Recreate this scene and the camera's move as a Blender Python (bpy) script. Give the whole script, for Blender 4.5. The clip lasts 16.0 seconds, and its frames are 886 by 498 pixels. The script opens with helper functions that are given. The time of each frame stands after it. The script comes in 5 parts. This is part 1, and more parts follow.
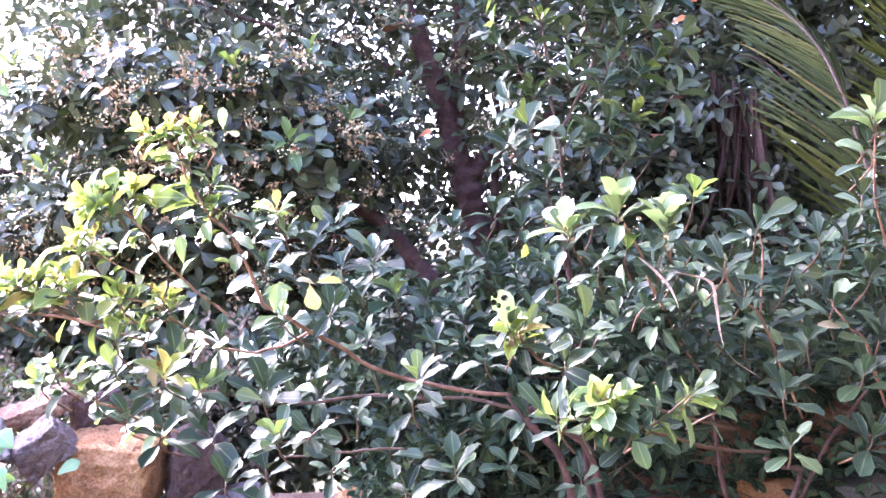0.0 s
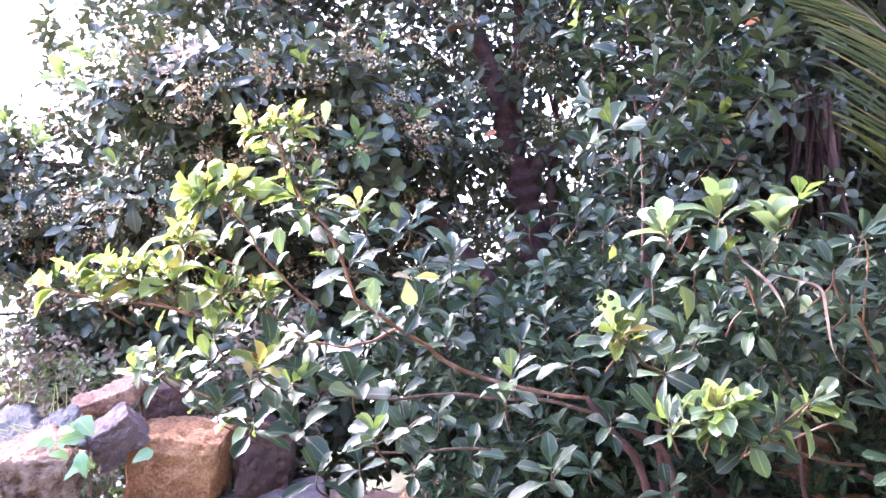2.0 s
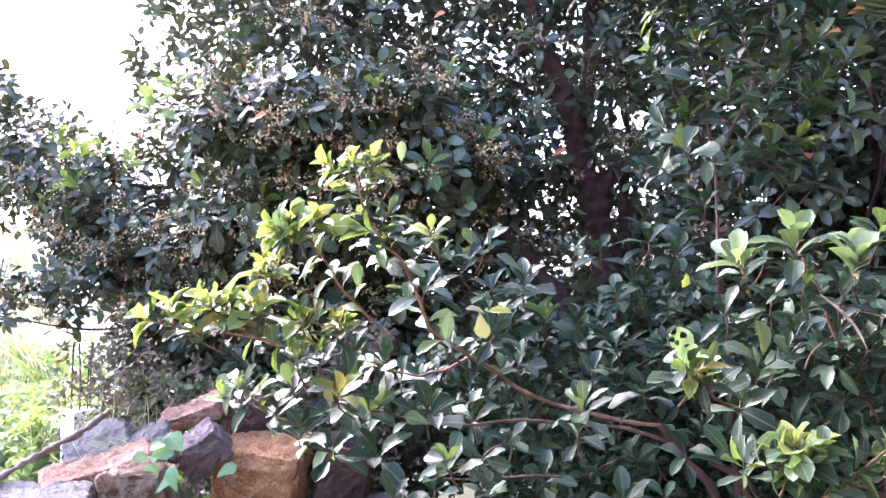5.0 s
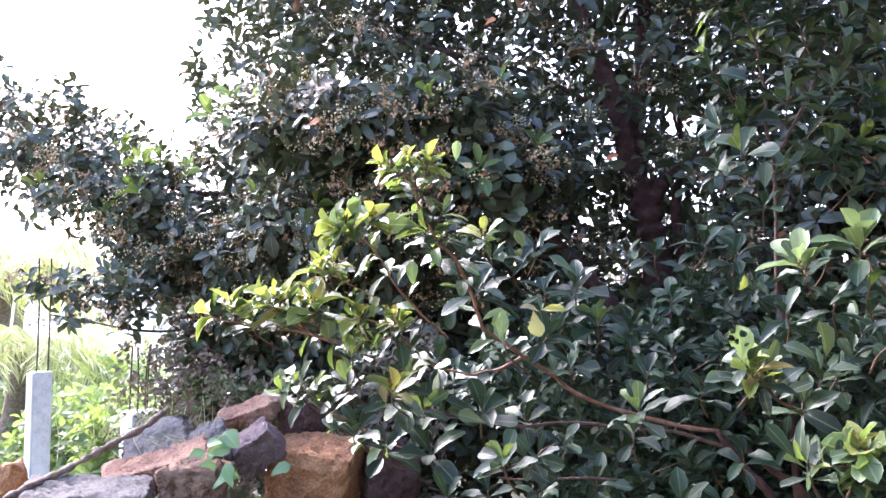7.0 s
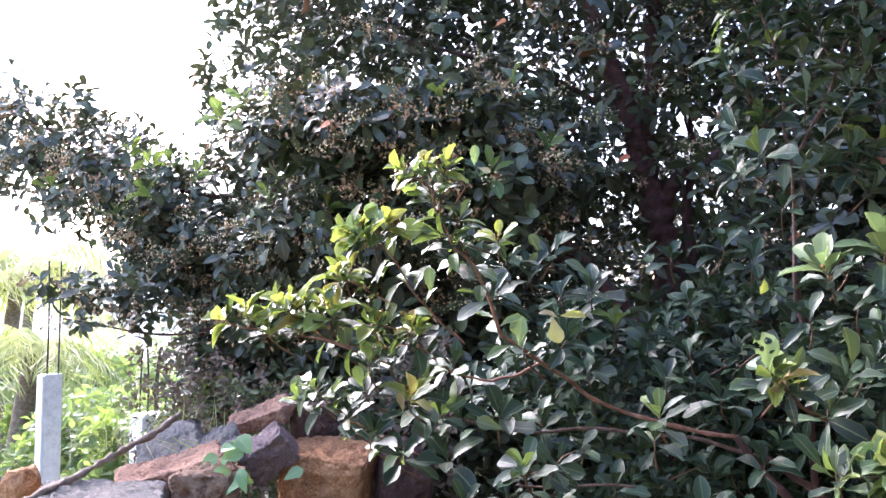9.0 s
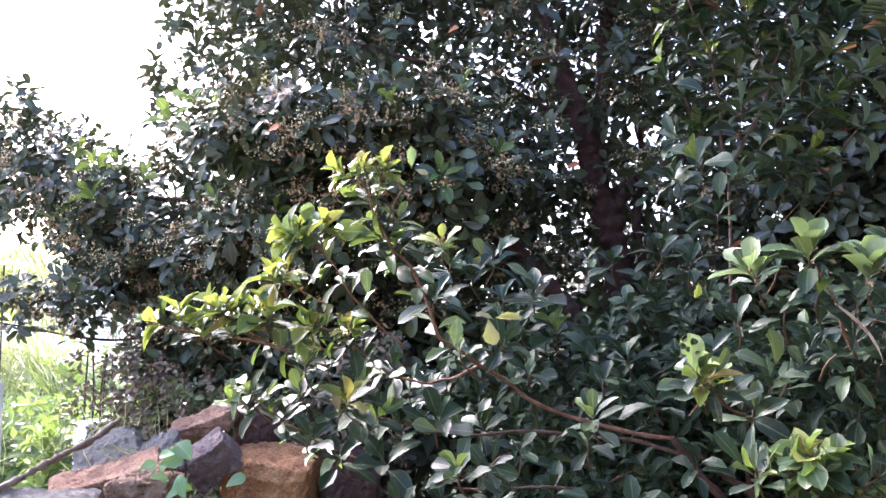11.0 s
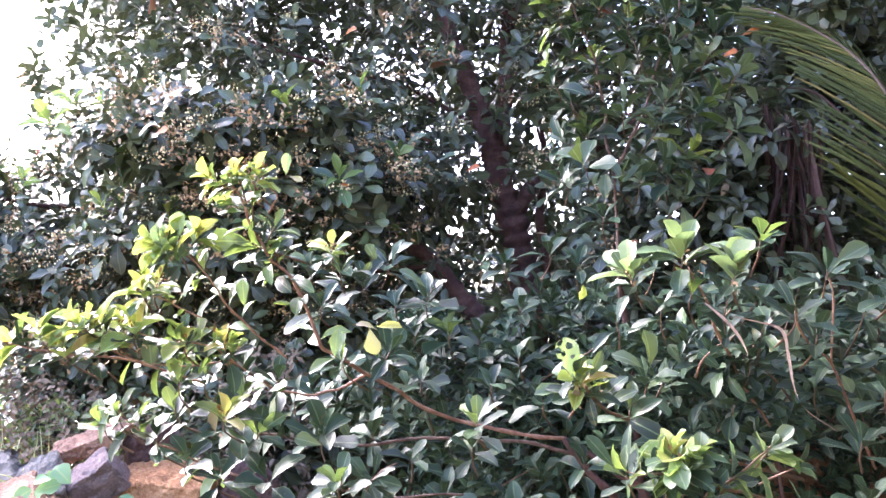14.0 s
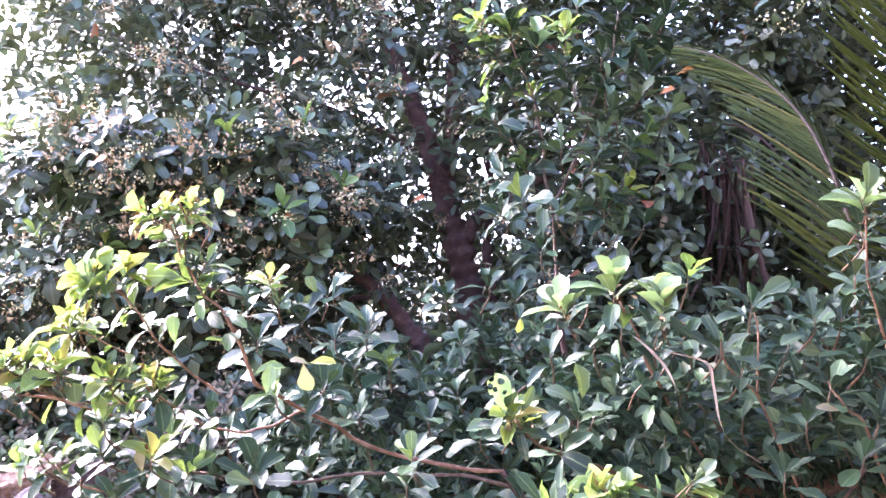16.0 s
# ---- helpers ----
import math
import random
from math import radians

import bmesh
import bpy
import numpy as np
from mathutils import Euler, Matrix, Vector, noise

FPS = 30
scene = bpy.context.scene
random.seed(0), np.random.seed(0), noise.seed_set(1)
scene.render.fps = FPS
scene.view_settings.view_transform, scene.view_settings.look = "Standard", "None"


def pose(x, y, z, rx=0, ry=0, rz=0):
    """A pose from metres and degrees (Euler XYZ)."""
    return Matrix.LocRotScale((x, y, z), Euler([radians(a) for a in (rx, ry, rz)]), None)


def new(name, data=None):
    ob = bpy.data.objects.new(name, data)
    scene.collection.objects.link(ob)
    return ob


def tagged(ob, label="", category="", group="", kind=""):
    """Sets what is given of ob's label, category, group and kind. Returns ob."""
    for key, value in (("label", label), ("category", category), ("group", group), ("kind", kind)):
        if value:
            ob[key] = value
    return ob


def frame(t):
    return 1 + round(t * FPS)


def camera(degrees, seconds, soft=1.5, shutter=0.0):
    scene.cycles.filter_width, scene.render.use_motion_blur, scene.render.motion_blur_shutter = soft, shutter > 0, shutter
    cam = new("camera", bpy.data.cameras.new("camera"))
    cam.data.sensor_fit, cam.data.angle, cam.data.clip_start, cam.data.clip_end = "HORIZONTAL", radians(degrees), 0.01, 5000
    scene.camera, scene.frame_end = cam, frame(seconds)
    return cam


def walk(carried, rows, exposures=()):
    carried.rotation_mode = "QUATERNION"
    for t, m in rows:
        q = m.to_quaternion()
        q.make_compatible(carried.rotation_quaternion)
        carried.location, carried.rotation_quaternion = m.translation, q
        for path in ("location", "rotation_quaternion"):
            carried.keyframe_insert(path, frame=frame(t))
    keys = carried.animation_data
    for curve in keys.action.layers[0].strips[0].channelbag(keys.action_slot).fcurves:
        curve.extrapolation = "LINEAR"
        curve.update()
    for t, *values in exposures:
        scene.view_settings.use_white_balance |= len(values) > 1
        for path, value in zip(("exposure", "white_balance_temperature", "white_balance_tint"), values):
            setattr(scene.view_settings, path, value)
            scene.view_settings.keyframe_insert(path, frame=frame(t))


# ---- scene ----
cam = camera(62.3, 16.0, soft=1.5)
ROWS = [
    (0, 0.0, 0.0, 1.5, 0.0, 3.0, 3.02),
    (0.5, -0.023, -0.0, 1.486, 0.55, 3.41, 2.65),
    (1, -0.037, 0.006, 1.484, 1.67, 3.58, 1.92),
    (1.5, -0.077, 0.012, 1.491, 1.95, 3.53, 2.32),
    (2, -0.133, 0.013, 1.493, 2.69, 3.38, 1.58),
    (2.5, -0.1, -0.011, 1.488, 3.65, 3.95, 1.56),
    (3, -0.081, -0.006, 1.496, 4.48, 4.02, 1.97),
    (3.5, -0.168, 0.012, 1.504, 3.91, 4.02, 1.62),
    (4, -0.159, 0.014, 1.51, 5.12, 4.25, 1.91),
    (4.5, -0.141, -0.009, 1.518, 6.91, 4.46, 1.34),
    (5, -0.134, -0.034, 1.551, 8.12, 4.0, 1.45),
    (7.5, -0.163, -0.047, 1.52, 12.26, 5.02, 0.87),
    (8, -0.179, -0.048, 1.532, 12.46, 4.91, 0.96),
    (10.5, -0.143, -0.017, 1.538, 10.42, 5.3, 1.11),
    (11, -0.125, -0.027, 1.523, 9.19, 5.49, 0.95),
    (11.5, -0.133, -0.023, 1.52, 8.29, 5.44, 1.2),
    (12, -0.11, -0.001, 1.526, 7.26, 5.17, 1.84),
    (12.5, -0.09, 0.011, 1.535, 5.89, 5.34, 2.05),
    (13, -0.079, 0.009, 1.528, 4.1, 5.32, 2.41),
    (13.5, -0.06, 0.001, 1.527, 3.37, 5.23, 2.52),
    (14, -0.046, 0.009, 1.538, 2.95, 5.33, 2.64),
    (14.5, -0.034, 0.012, 1.535, 2.39, 5.85, 2.77),
    (15, -0.036, 0.01, 1.543, 1.13, 6.21, 2.71),
    (15.5, -0.025, 0.01, 1.557, 0.13, 6.84, 3.01),
    (16, -0.008, -0.0, 1.553, -0.76, 7.25, 2.88),
]

EXPOSURES = [(0.0, 4.84, 5660, 41), (1.5, 4.62, 5670, 40), (3.5, 4.38, 5660, 36), (5.0, 3.92, 5700, 32), (7.5, 3.42, 5730, 28), (10.5, 3.28, 5820, 27), (12.5, 3.78, 5900, 28), (14.5, 4.36, 5820, 31), (16.0, 4.59, 5680, 34)]
walk(cam, [(t, pose(x, y, z, 90 + pitch, roll, yaw)) for t, x, y, z, yaw, pitch, roll in ROWS], EXPOSURES)

# ---- sky and sun: bright, hazy overcast ----
SUN_EL, SUN_AZ = 38.0, -50.0   # degrees; azimuth from +y towards +x
world = bpy.data.worlds.new("sky")
world.use_nodes = True
scene.world = world
nt = world.node_tree
nt.nodes.clear()
sky = nt.nodes.new("ShaderNodeTexSky")
sky.sky_type = "NISHITA"
sky.sun_disc = False
sky.sun_elevation = radians(SUN_EL)
sky.sun_rotation = radians(SUN_AZ)
sky.air_density, sky.dust_density, sky.ozone_density = 1.0, 4.0, 0.6
hue = nt.nodes.new("ShaderNodeHueSaturation")
hue.inputs["Saturation"].default_value = 1.1
back = nt.nodes.new("ShaderNodeBackground")
back.inputs["Strength"].default_value = 0.13
out = nt.nodes.new("ShaderNodeOutputWorld")
nt.links.new(sky.outputs[0], hue.inputs["Color"])
nt.links.new(hue.outputs[0], back.inputs["Color"])
nt.links.new(back.outputs[0], out.inputs["Surface"])
sun_data = bpy.data.lights.new("sun", "SUN")
sun_data.energy, sun_data.angle, sun_data.color = 1.5, radians(22), (1.0, 0.97, 0.93)
sun = new("sun", sun_data)
sun.rotation_euler = (radians(90 - SUN_EL), 0, radians(180 - SUN_AZ))

# ---- materials ----


class Mat:
    """A node material under construction."""

    def __init__(self, name):
        self.m = bpy.data.materials.new(name)
        self.m.use_nodes = True
        self.t = self.m.node_tree
        self.b = self.t.nodes["Principled BSDF"]
        self.o = self.t.nodes["Material Output"]

    def n(self, kind, **values):
        node = self.t.nodes.new("ShaderNode" + kind)
        for k, v in values.items():
            node.inputs[k.replace("_", " ")].default_value = v
        return node

    def link(self, a, b):
        self.t.links.new(a, b)

    def ramp(self, fac, stops):
        r = self.n("ValToRGB")
        e = r.color_ramp.elements
        while len(e) < len(stops):
            e.new(0.5)
        for s, (p, c) in zip(e, stops):
            s.position, s.color = p, (*c, 1)
        self.link(fac, r.inputs["Fac"])
        return r.outputs["Color"]

    def mix(self, fac, a, b, mode="MIX"):
        x = self.n("Mix")
        x.data_type, x.blend_type = "RGBA", mode
        for v, s in ((fac, 0), (a, 6), (b, 7)):
            if isinstance(v, (int, float)):
                x.inputs[s].default_value = v
            elif isinstance(v, tuple):
                x.inputs[s].default_value = (*v, 1)
            else:
                self.link(v, x.inputs[s])
        return x.outputs[2]

    def math(self, op, a, b=0.0, c=0.0):
        x = self.n("Math")
        x.operation = op
        for i, v in enumerate((a, b, c)):
            if isinstance(v, (int, float)):
                x.inputs[i].default_value = v
            else:
                self.link(v, x.inputs[i])
        return x.outputs[0]

    def noise(self, scale, detail=4, rough=0.6, coords="Object"):
        c = self.n("TexCoord")
        x = self.n("TexNoise", Scale=scale, Detail=detail, Roughness=rough)
        self.link(c.outputs[coords], x.inputs["Vector"])
        return x.outputs["Fac"]

    def bump(self, height, strength, distance):
        x = self.n("Bump", Strength=strength, Distance=distance)
        self.link(height, x.inputs["Height"])
        self.link(x.outputs[0], self.b.inputs["Normal"])
        return x.outputs[0]


def leaf_material(name, stops, single, rough=0.36, through_light=0.25, rib=(0.28, 0.34, 0.12), rib_amount=0.5, spec=0.5, glow=(0.35, 0.5, 0.08), patchy=0.5, wear=(0.16, 0.12, 0.05)):
    """A leaf: colour by leaf, a pale midrib, side veins, worn spots, some light passing through."""
    m = Mat(name)
    if single:
        rnd = m.n("ObjectInfo").outputs["Random"]
    else:
        rnd = m.n("NewGeometry").outputs["Random Per Island"]
    col = m.ramp(rnd, stops)
    uv = m.n("TexCoord").outputs["UV"]
    sep = m.n("SeparateXYZ")
    m.link(uv, sep.inputs[0])
    side = m.math("ABSOLUTE", m.math("SUBTRACT", sep.outputs[0], 0.5))
    midrib = m.math("LESS_THAN", side, 0.045)
    spots = m.noise(60.0, 3)
    col = m.mix(m.math("MULTIPLY", spots, 0.5), col, m.mix(0.5, col, (0.02, 0.03, 0.02)))
    patch = m.math("MULTIPLY", m.math("GREATER_THAN", m.noise(22.0, 4, 0.7), 0.62), patchy)
    col = m.mix(patch, col, m.mix(0.55, col, wear))
    edge = m.math("MULTIPLY", m.math("GREATER_THAN", side, 0.46), 0.35)
    col = m.mix(edge, col, rib)
    col = m.mix(m.math("MULTIPLY", midrib, rib_amount), col, rib)
    m.link(col, m.b.inputs["Base Color"])
    m.link(m.math("ADD", m.math("MULTIPLY", spots, 0.22), rough - 0.09), m.b.inputs["Roughness"])
    m.b.inputs["Specular IOR Level"].default_value = spec
    slant = m.math("ADD", m.math("MULTIPLY", sep.outputs[1], 9.0), m.math("MULTIPLY", side, -5.0))
    veins = m.math("ABSOLUTE", m.math("SUBTRACT", m.math("FRACT", slant), 0.5))
    h = m.math("ADD", m.math("MULTIPLY", veins, 0.16), m.math("MULTIPLY", spots, 0.8))
    nrm = m.bump(h, 0.5, 0.003)
    tr = m.n("BsdfTranslucent")
    m.link(m.mix(0.6, col, glow, "MIX"), tr.inputs["Color"])
    ms = m.n("MixShader", Fac=through_light)
    m.link(m.b.outputs[0], ms.inputs[1])
    m.link(tr.outputs[0], ms.inputs[2])
    m.link(ms.outputs[0], m.o.inputs["Surface"])
    return m.m


def simple_material(name, stops, scale, rough=0.9, bump=0.5, dist=0.01, detail=8, metal=0.0, fine=None, grit=0.35):
    m = Mat(name)
    a = m.noise(scale, detail, 0.62)
    b = m.noise(fine or scale * 7, 6, 0.65)
    f = m.math("ADD", m.math("MULTIPLY", a, 1 - grit), m.math("MULTIPLY", b, grit))
    m.link(m.ramp(f, stops), m.b.inputs["Base Color"])
    m.b.inputs["Roughness"].default_value = rough
    m.b.inputs["Metallic"].default_value = metal
    m.bump(f, bump, dist)
    return m.m


DARK = [(0.0, (0.014, 0.025, 0.015)), (0.35, (0.022, 0.042, 0.024)), (0.7, (0.030, 0.060, 0.028)), (0.95, (0.052, 0.088, 0.034)), (1.0, (0.09, 0.11, 0.045))]
FRESH = [(0.0, (0.030, 0.055, 0.026)), (0.5, (0.055, 0.105, 0.036)), (0.85, (0.11, 0.18, 0.038)), (1.0, (0.26, 0.30, 0.06))]
TREE = [(0.0, (0.040, 0.043, 0.024)), (0.5, (0.064, 0.073, 0.036)), (0.85, (0.085, 0.105, 0.044)), (0.99, (0.085, 0.120, 0.042)), (0.997, (0.25, 0.05, 0.02))]
YOUNG = [(0.0, (0.26, 0.30, 0.06)), (0.24, (0.20, 0.27, 0.05)), (0.42, (0.10, 0.18, 0.04)), (0.56, (0.07, 0.13, 0.036)), (0.74, (0.27, 0.30, 0.07)), (0.93, (0.36, 0.30, 0.08)), (1.0, (0.42, 0.26, 0.10))]
M_LEAF = leaf_material("glossy_shrub_leaf", DARK, False, rough=0.41, through_light=0.06, glow=(0.06, 0.11, 0.04), spec=0.26, rib=(0.16, 0.22, 0.10))
M_FRESH = leaf_material("fresh_green_leaf", FRESH, False, rough=0.40, through_light=0.25, spec=0.45)
M_LEAF_ONE = leaf_material("glossy_shrub_leaf_single", DARK, True, rough=0.41, through_light=0.06, glow=(0.06, 0.11, 0.04), spec=0.26, rib=(0.16, 0.22, 0.10))
M_YOUNG = leaf_material("young_leaf", YOUNG, True, rough=0.44, spec=0.3, through_light=0.3, rib=(0.50, 0.50, 0.2), glow=(0.50, 0.60, 0.08), patchy=0.8, wear=(0.70, 0.66, 0.45))
M_TREE_LEAF = leaf_material("tree_leaf", TREE, False, rough=0.35, through_light=0.08, spec=0.5, rib=(0.12, 0.16, 0.08), glow=(0.10, 0.13, 0.05))
M_BRIGHT_LEAF = leaf_material("sunlit_weed_leaf", [(0.0, (0.05, 0.09, 0.04)), (0.6, (0.11, 0.18, 0.07)), (1.0, (0.26, 0.30, 0.13))], False, rough=0.55, through_light=0.4)
M_WEED = leaf_material("grey_green_weed_leaf", [(0.0, (0.06, 0.072, 0.032)), (0.6, (0.10, 0.125, 0.05)), (1.0, (0.24, 0.23, 0.12))], False, rough=0.5, through_light=0.25)
# lighter leaf colour that stands in for sky highlights on the leaves
M_PALE = leaf_material("painted_sheen_leaf", [(0.0, (0.055, 0.085, 0.046)), (0.6, (0.085, 0.12, 0.065)), (1.0, (0.12, 0.15, 0.075))], True, rough=0.45, spec=0.3, through_light=0.1, rib=(0.2, 0.25, 0.18))
M_GROWN = leaf_material("grown_green_leaf", [(0.0, (0.035, 0.060, 0.034)), (0.5, (0.055, 0.10, 0.042)), (0.85, (0.11, 0.18, 0.055)), (1.0, (0.20, 0.25, 0.07))], True, rough=0.30, through_light=0.2, spec=0.55)
M_LIGHT = leaf_material("light_green_leaf", [(0.0, (0.11, 0.18, 0.065)), (1.0, (0.21, 0.28, 0.12))], True, rough=0.4, through_light=0.3, glow=(0.30, 0.44, 0.13), patchy=0.8, wear=(0.55, 0.58, 0.42))
M_CREAM = leaf_material("cream_withered_leaf", [(0.0, (0.30, 0.25, 0.15)), (1.0, (0.34, 0.23, 0.15))], True, rough=0.55, through_light=0.2, rib=(0.35, 0.2, 0.12))
M_ORANGE_BUD = simple_material("orange_bud", [(0.35, (0.15, 0.06, 0.02)), (0.65, (0.30, 0.17, 0.05))], 40, rough=0.6, bump=0.1)
M_VINE = leaf_material("vine_leaf", [(0.0, (0.10, 0.24, 0.10)), (1.0, (0.16, 0.33, 0.13))], True, rough=0.5, through_light=0.35)
M_RED = leaf_material("old_red_leaf", [(0.0, (0.5, 0.07, 0.03)), (1.0, (0.55, 0.16, 0.04))], True, rough=0.45)
M_FROND = leaf_material("palm_leaflet", [(0.0, (0.026, 0.038, 0.009)), (0.6, (0.046, 0.064, 0.013)), (0.95, (0.10, 0.105, 0.022)), (1.0, (0.18, 0.14, 0.04))], True, rough=0.6, through_light=0.16, spec=0.10, rib=(0.24, 0.24, 0.09), glow=(0.10, 0.12, 0.015))
M_DEAD_FROND = simple_material("dead_frond", [(0.3, (0.035, 0.017, 0.013)), (0.7, (0.11, 0.055, 0.042))], 20)
# leaves of the far palms, lightened so that the colour carries the haze
M_HAZED_PALM = leaf_material("haze_paled_palm_leaf", [(0.0, (0.40, 0.40, 0.15)), (1.0, (0.60, 0.52, 0.23))], False, rough=0.5, through_light=0.4)
M_BARK = simple_material("dark_red_brown_bark", [(0.30, (0.032, 0.014, 0.012)), (0.5, (0.090, 0.042, 0.034)), (0.70, (0.18, 0.10, 0.080))], 14, dist=0.02, bump=0.8)
M_TWIG = simple_material("red_brown_twig", [(0.32, (0.09, 0.038, 0.024)), (0.5, (0.25, 0.118, 0.072)), (0.68, (0.42, 0.27, 0.18))], 38, rough=0.7, dist=0.006, bump=0.8)
M_GREEN_TWIG = simple_material("young_stem", [(0.3, (0.06, 0.028, 0.015)), (0.7, (0.16, 0.085, 0.045))], 40, rough=0.6, dist=0.002)
M_STEM = simple_material("grey_brown_stem", [(0.32, (0.05, 0.026, 0.020)), (0.5, (0.14, 0.082, 0.062)), (0.68, (0.27, 0.19, 0.15))], 45, rough=0.75, dist=0.006, bump=0.8)
M_RIB = simple_material("palm_rib", [(0.3, (0.035, 0.015, 0.007)), (0.7, (0.085, 0.045, 0.018))], 25, rough=0.6, dist=0.003)
M_DEADWOOD = simple_material("weathered_dead_wood", [(0.32, (0.06, 0.04, 0.028)), (0.5, (0.16, 0.115, 0.08)), (0.68, (0.33, 0.26, 0.19))], 30, dist=0.006)
M_HUSK = simple_material("dry_leaf_strip", [(0.3, (0.20, 0.12, 0.08)), (0.7, (0.46, 0.35, 0.26))], 25, dist=0.004)
M_BUD = simple_material("cream_flower_bud", [(0.35, (0.50, 0.38, 0.15)), (0.65, (0.82, 0.72, 0.44))], 30, rough=0.6, bump=0.1)
M_DRYBUD = simple_material("dry_brown_flower", [(0.3, (0.26, 0.15, 0.075)), (0.7, (0.55, 0.39, 0.22))], 30, bump=0.1)
M_UNDER = simple_material("dry_undergrowth", [(0.3, (0.07, 0.05, 0.03)), (0.7, (0.27, 0.19, 0.12))], 12, bump=0.1)
M_ORANGE_ROCK = simple_material("orange_weathered_stone", [(0.34, (0.15, 0.060, 0.024)), (0.5, (0.42, 0.195, 0.075)), (0.66, (0.60, 0.36, 0.18))], 9, dist=0.025, bump=0.9, fine=110, grit=0.6)
M_PURPLE_ROCK = simple_material("purple_grey_basalt", [(0.30, (0.10, 0.064, 0.054)), (0.5, (0.21, 0.148, 0.128)), (0.68, (0.33, 0.255, 0.225))], 9, dist=0.025, bump=0.9, fine=110, grit=0.6)
M_RED_ROCK = simple_material("red_brown_pitted_stone", [(0.32, (0.085, 0.040, 0.025)), (0.5, (0.26, 0.14, 0.084)), (0.68, (0.42, 0.28, 0.18))], 11, dist=0.025, bump=0.9, fine=110, grit=0.6)
M_PITTED_ROCK = simple_material("porous_red_stone", [(0.38, (0.07, 0.03, 0.018)), (0.46, (0.38, 0.22, 0.13)), (0.64, (0.56, 0.40, 0.28))], 26, dist=0.12, bump=1.0, fine=90)
# maroon stone, with the shade it lies in worked into a darker base
M_MAROON_ROCK = simple_material("maroon_stone_with_shade", [(0.32, (0.03, 0.014, 0.010)), (0.5, (0.075, 0.038, 0.028)), (0.68, (0.15, 0.085, 0.064))], 10, dist=0.025, bump=0.9, fine=90, grit=0.5)
M_GREY_ROCK = simple_material("grey_slab_stone", [(0.30, (0.07, 0.062, 0.052)), (0.5, (0.155, 0.14, 0.118)), (0.70, (0.27, 0.245, 0.205))], 8, dist=0.025, bump=0.9, fine=110, grit=0.6)
M_SOIL = simple_material("leaf_littered_soil", [(0.3, (0.030, 0.022, 0.014)), (0.45, (0.060, 0.052, 0.028)), (0.6, (0.085, 0.105, 0.045))], 1.5, dist=0.05, bump=1.0, fine=25)
# haze over the distant hill is painted into this pale base colour
M_HILL = simple_material("haze_paled_hill", [(0.3, (0.22, 0.27, 0.22)), (0.7, (0.36, 0.41, 0.32))], 0.15, dist=0.5)
M_CONCRETE = simple_material("raw_concrete", [(0.30, (0.30, 0.29, 0.27)), (0.5, (0.58, 0.57, 0.54)), (0.70, (0.74, 0.73, 0.70))], 7, dist=0.006, bump=0.5, fine=60)
# dark grey for the added light-blocking walls, which stay out of view
M_WALL = simple_material("shade_wall_grey", [(0.3, (0.07, 0.068, 0.06)), (0.7, (0.15, 0.145, 0.13))], 2, dist=0.01, bump=0.4)
# white that paints the light on one side of the concrete posts
M_LIT_SIDE = simple_material("lit_side_white", [(0.3, (0.66, 0.66, 0.64)), (0.7, (0.82, 0.82, 0.80))], 6, dist=0.004, bump=0.3)
M_REBAR = simple_material("rusty_steel_bar", [(0.3, (0.03, 0.025, 0.025)), (0.7, (0.10, 0.06, 0.045))], 30, rough=0.7, dist=0.002, metal=0.4)
M_GRASS = leaf_material("dry_grass_blade", [(0.0, (0.22, 0.30, 0.10)), (0.5, (0.42, 0.40, 0.18)), (1.0, (0.55, 0.48, 0.28))], False, rough=0.6, through_light=0.3)


# ---- builders ----
def thing(name, label, category, group="", at=(0, 0, 0), kind=""):
    ob = new(name)
    ob.empty_display_size = 0.1
    ob.location = at
    return tagged(ob, label, category, group, kind)


def mesh_part(name, data, parent=None, label=""):
    """Links a mesh whose vertices are in world space (or in the parent's space where the parent stands at the origin)."""
    ob = new(name, data)
    if parent:
        ob.parent = parent
        up = Vector((0, 0, 0))
        p = parent
        while p:
            up += p.location
            p = p.parent
        ob.location = -up
    if label:
        ob["label"] = label
    return ob


def part(name, bm, material, parent=None, label="", smooth=True):
    me = bpy.data.meshes.new(name)
    for f in bm.faces:
        f.smooth = smooth
    bm.to_mesh(me)
    bm.free()
    me.materials.append(material)
    return mesh_part(name, me, parent, label)


def spline(points, steps=6):
    """Catmull-Rom through the points."""
    p = [Vector(q) for q in points]
    p = [2 * p[0] - p[1], *p, 2 * p[-1] - p[-2]]
    line = []
    for a, b, c, d in zip(p, p[1:], p[2:], p[3:]):
        for i in range(steps):
            u = i / steps
            line.append(0.5 * (2 * b + (c - a) * u + (2 * a - 5 * b + 4 * c - d) * u * u + (3 * b - a - 3 * c + d) * u ** 3))
    return line + [p[-2]]


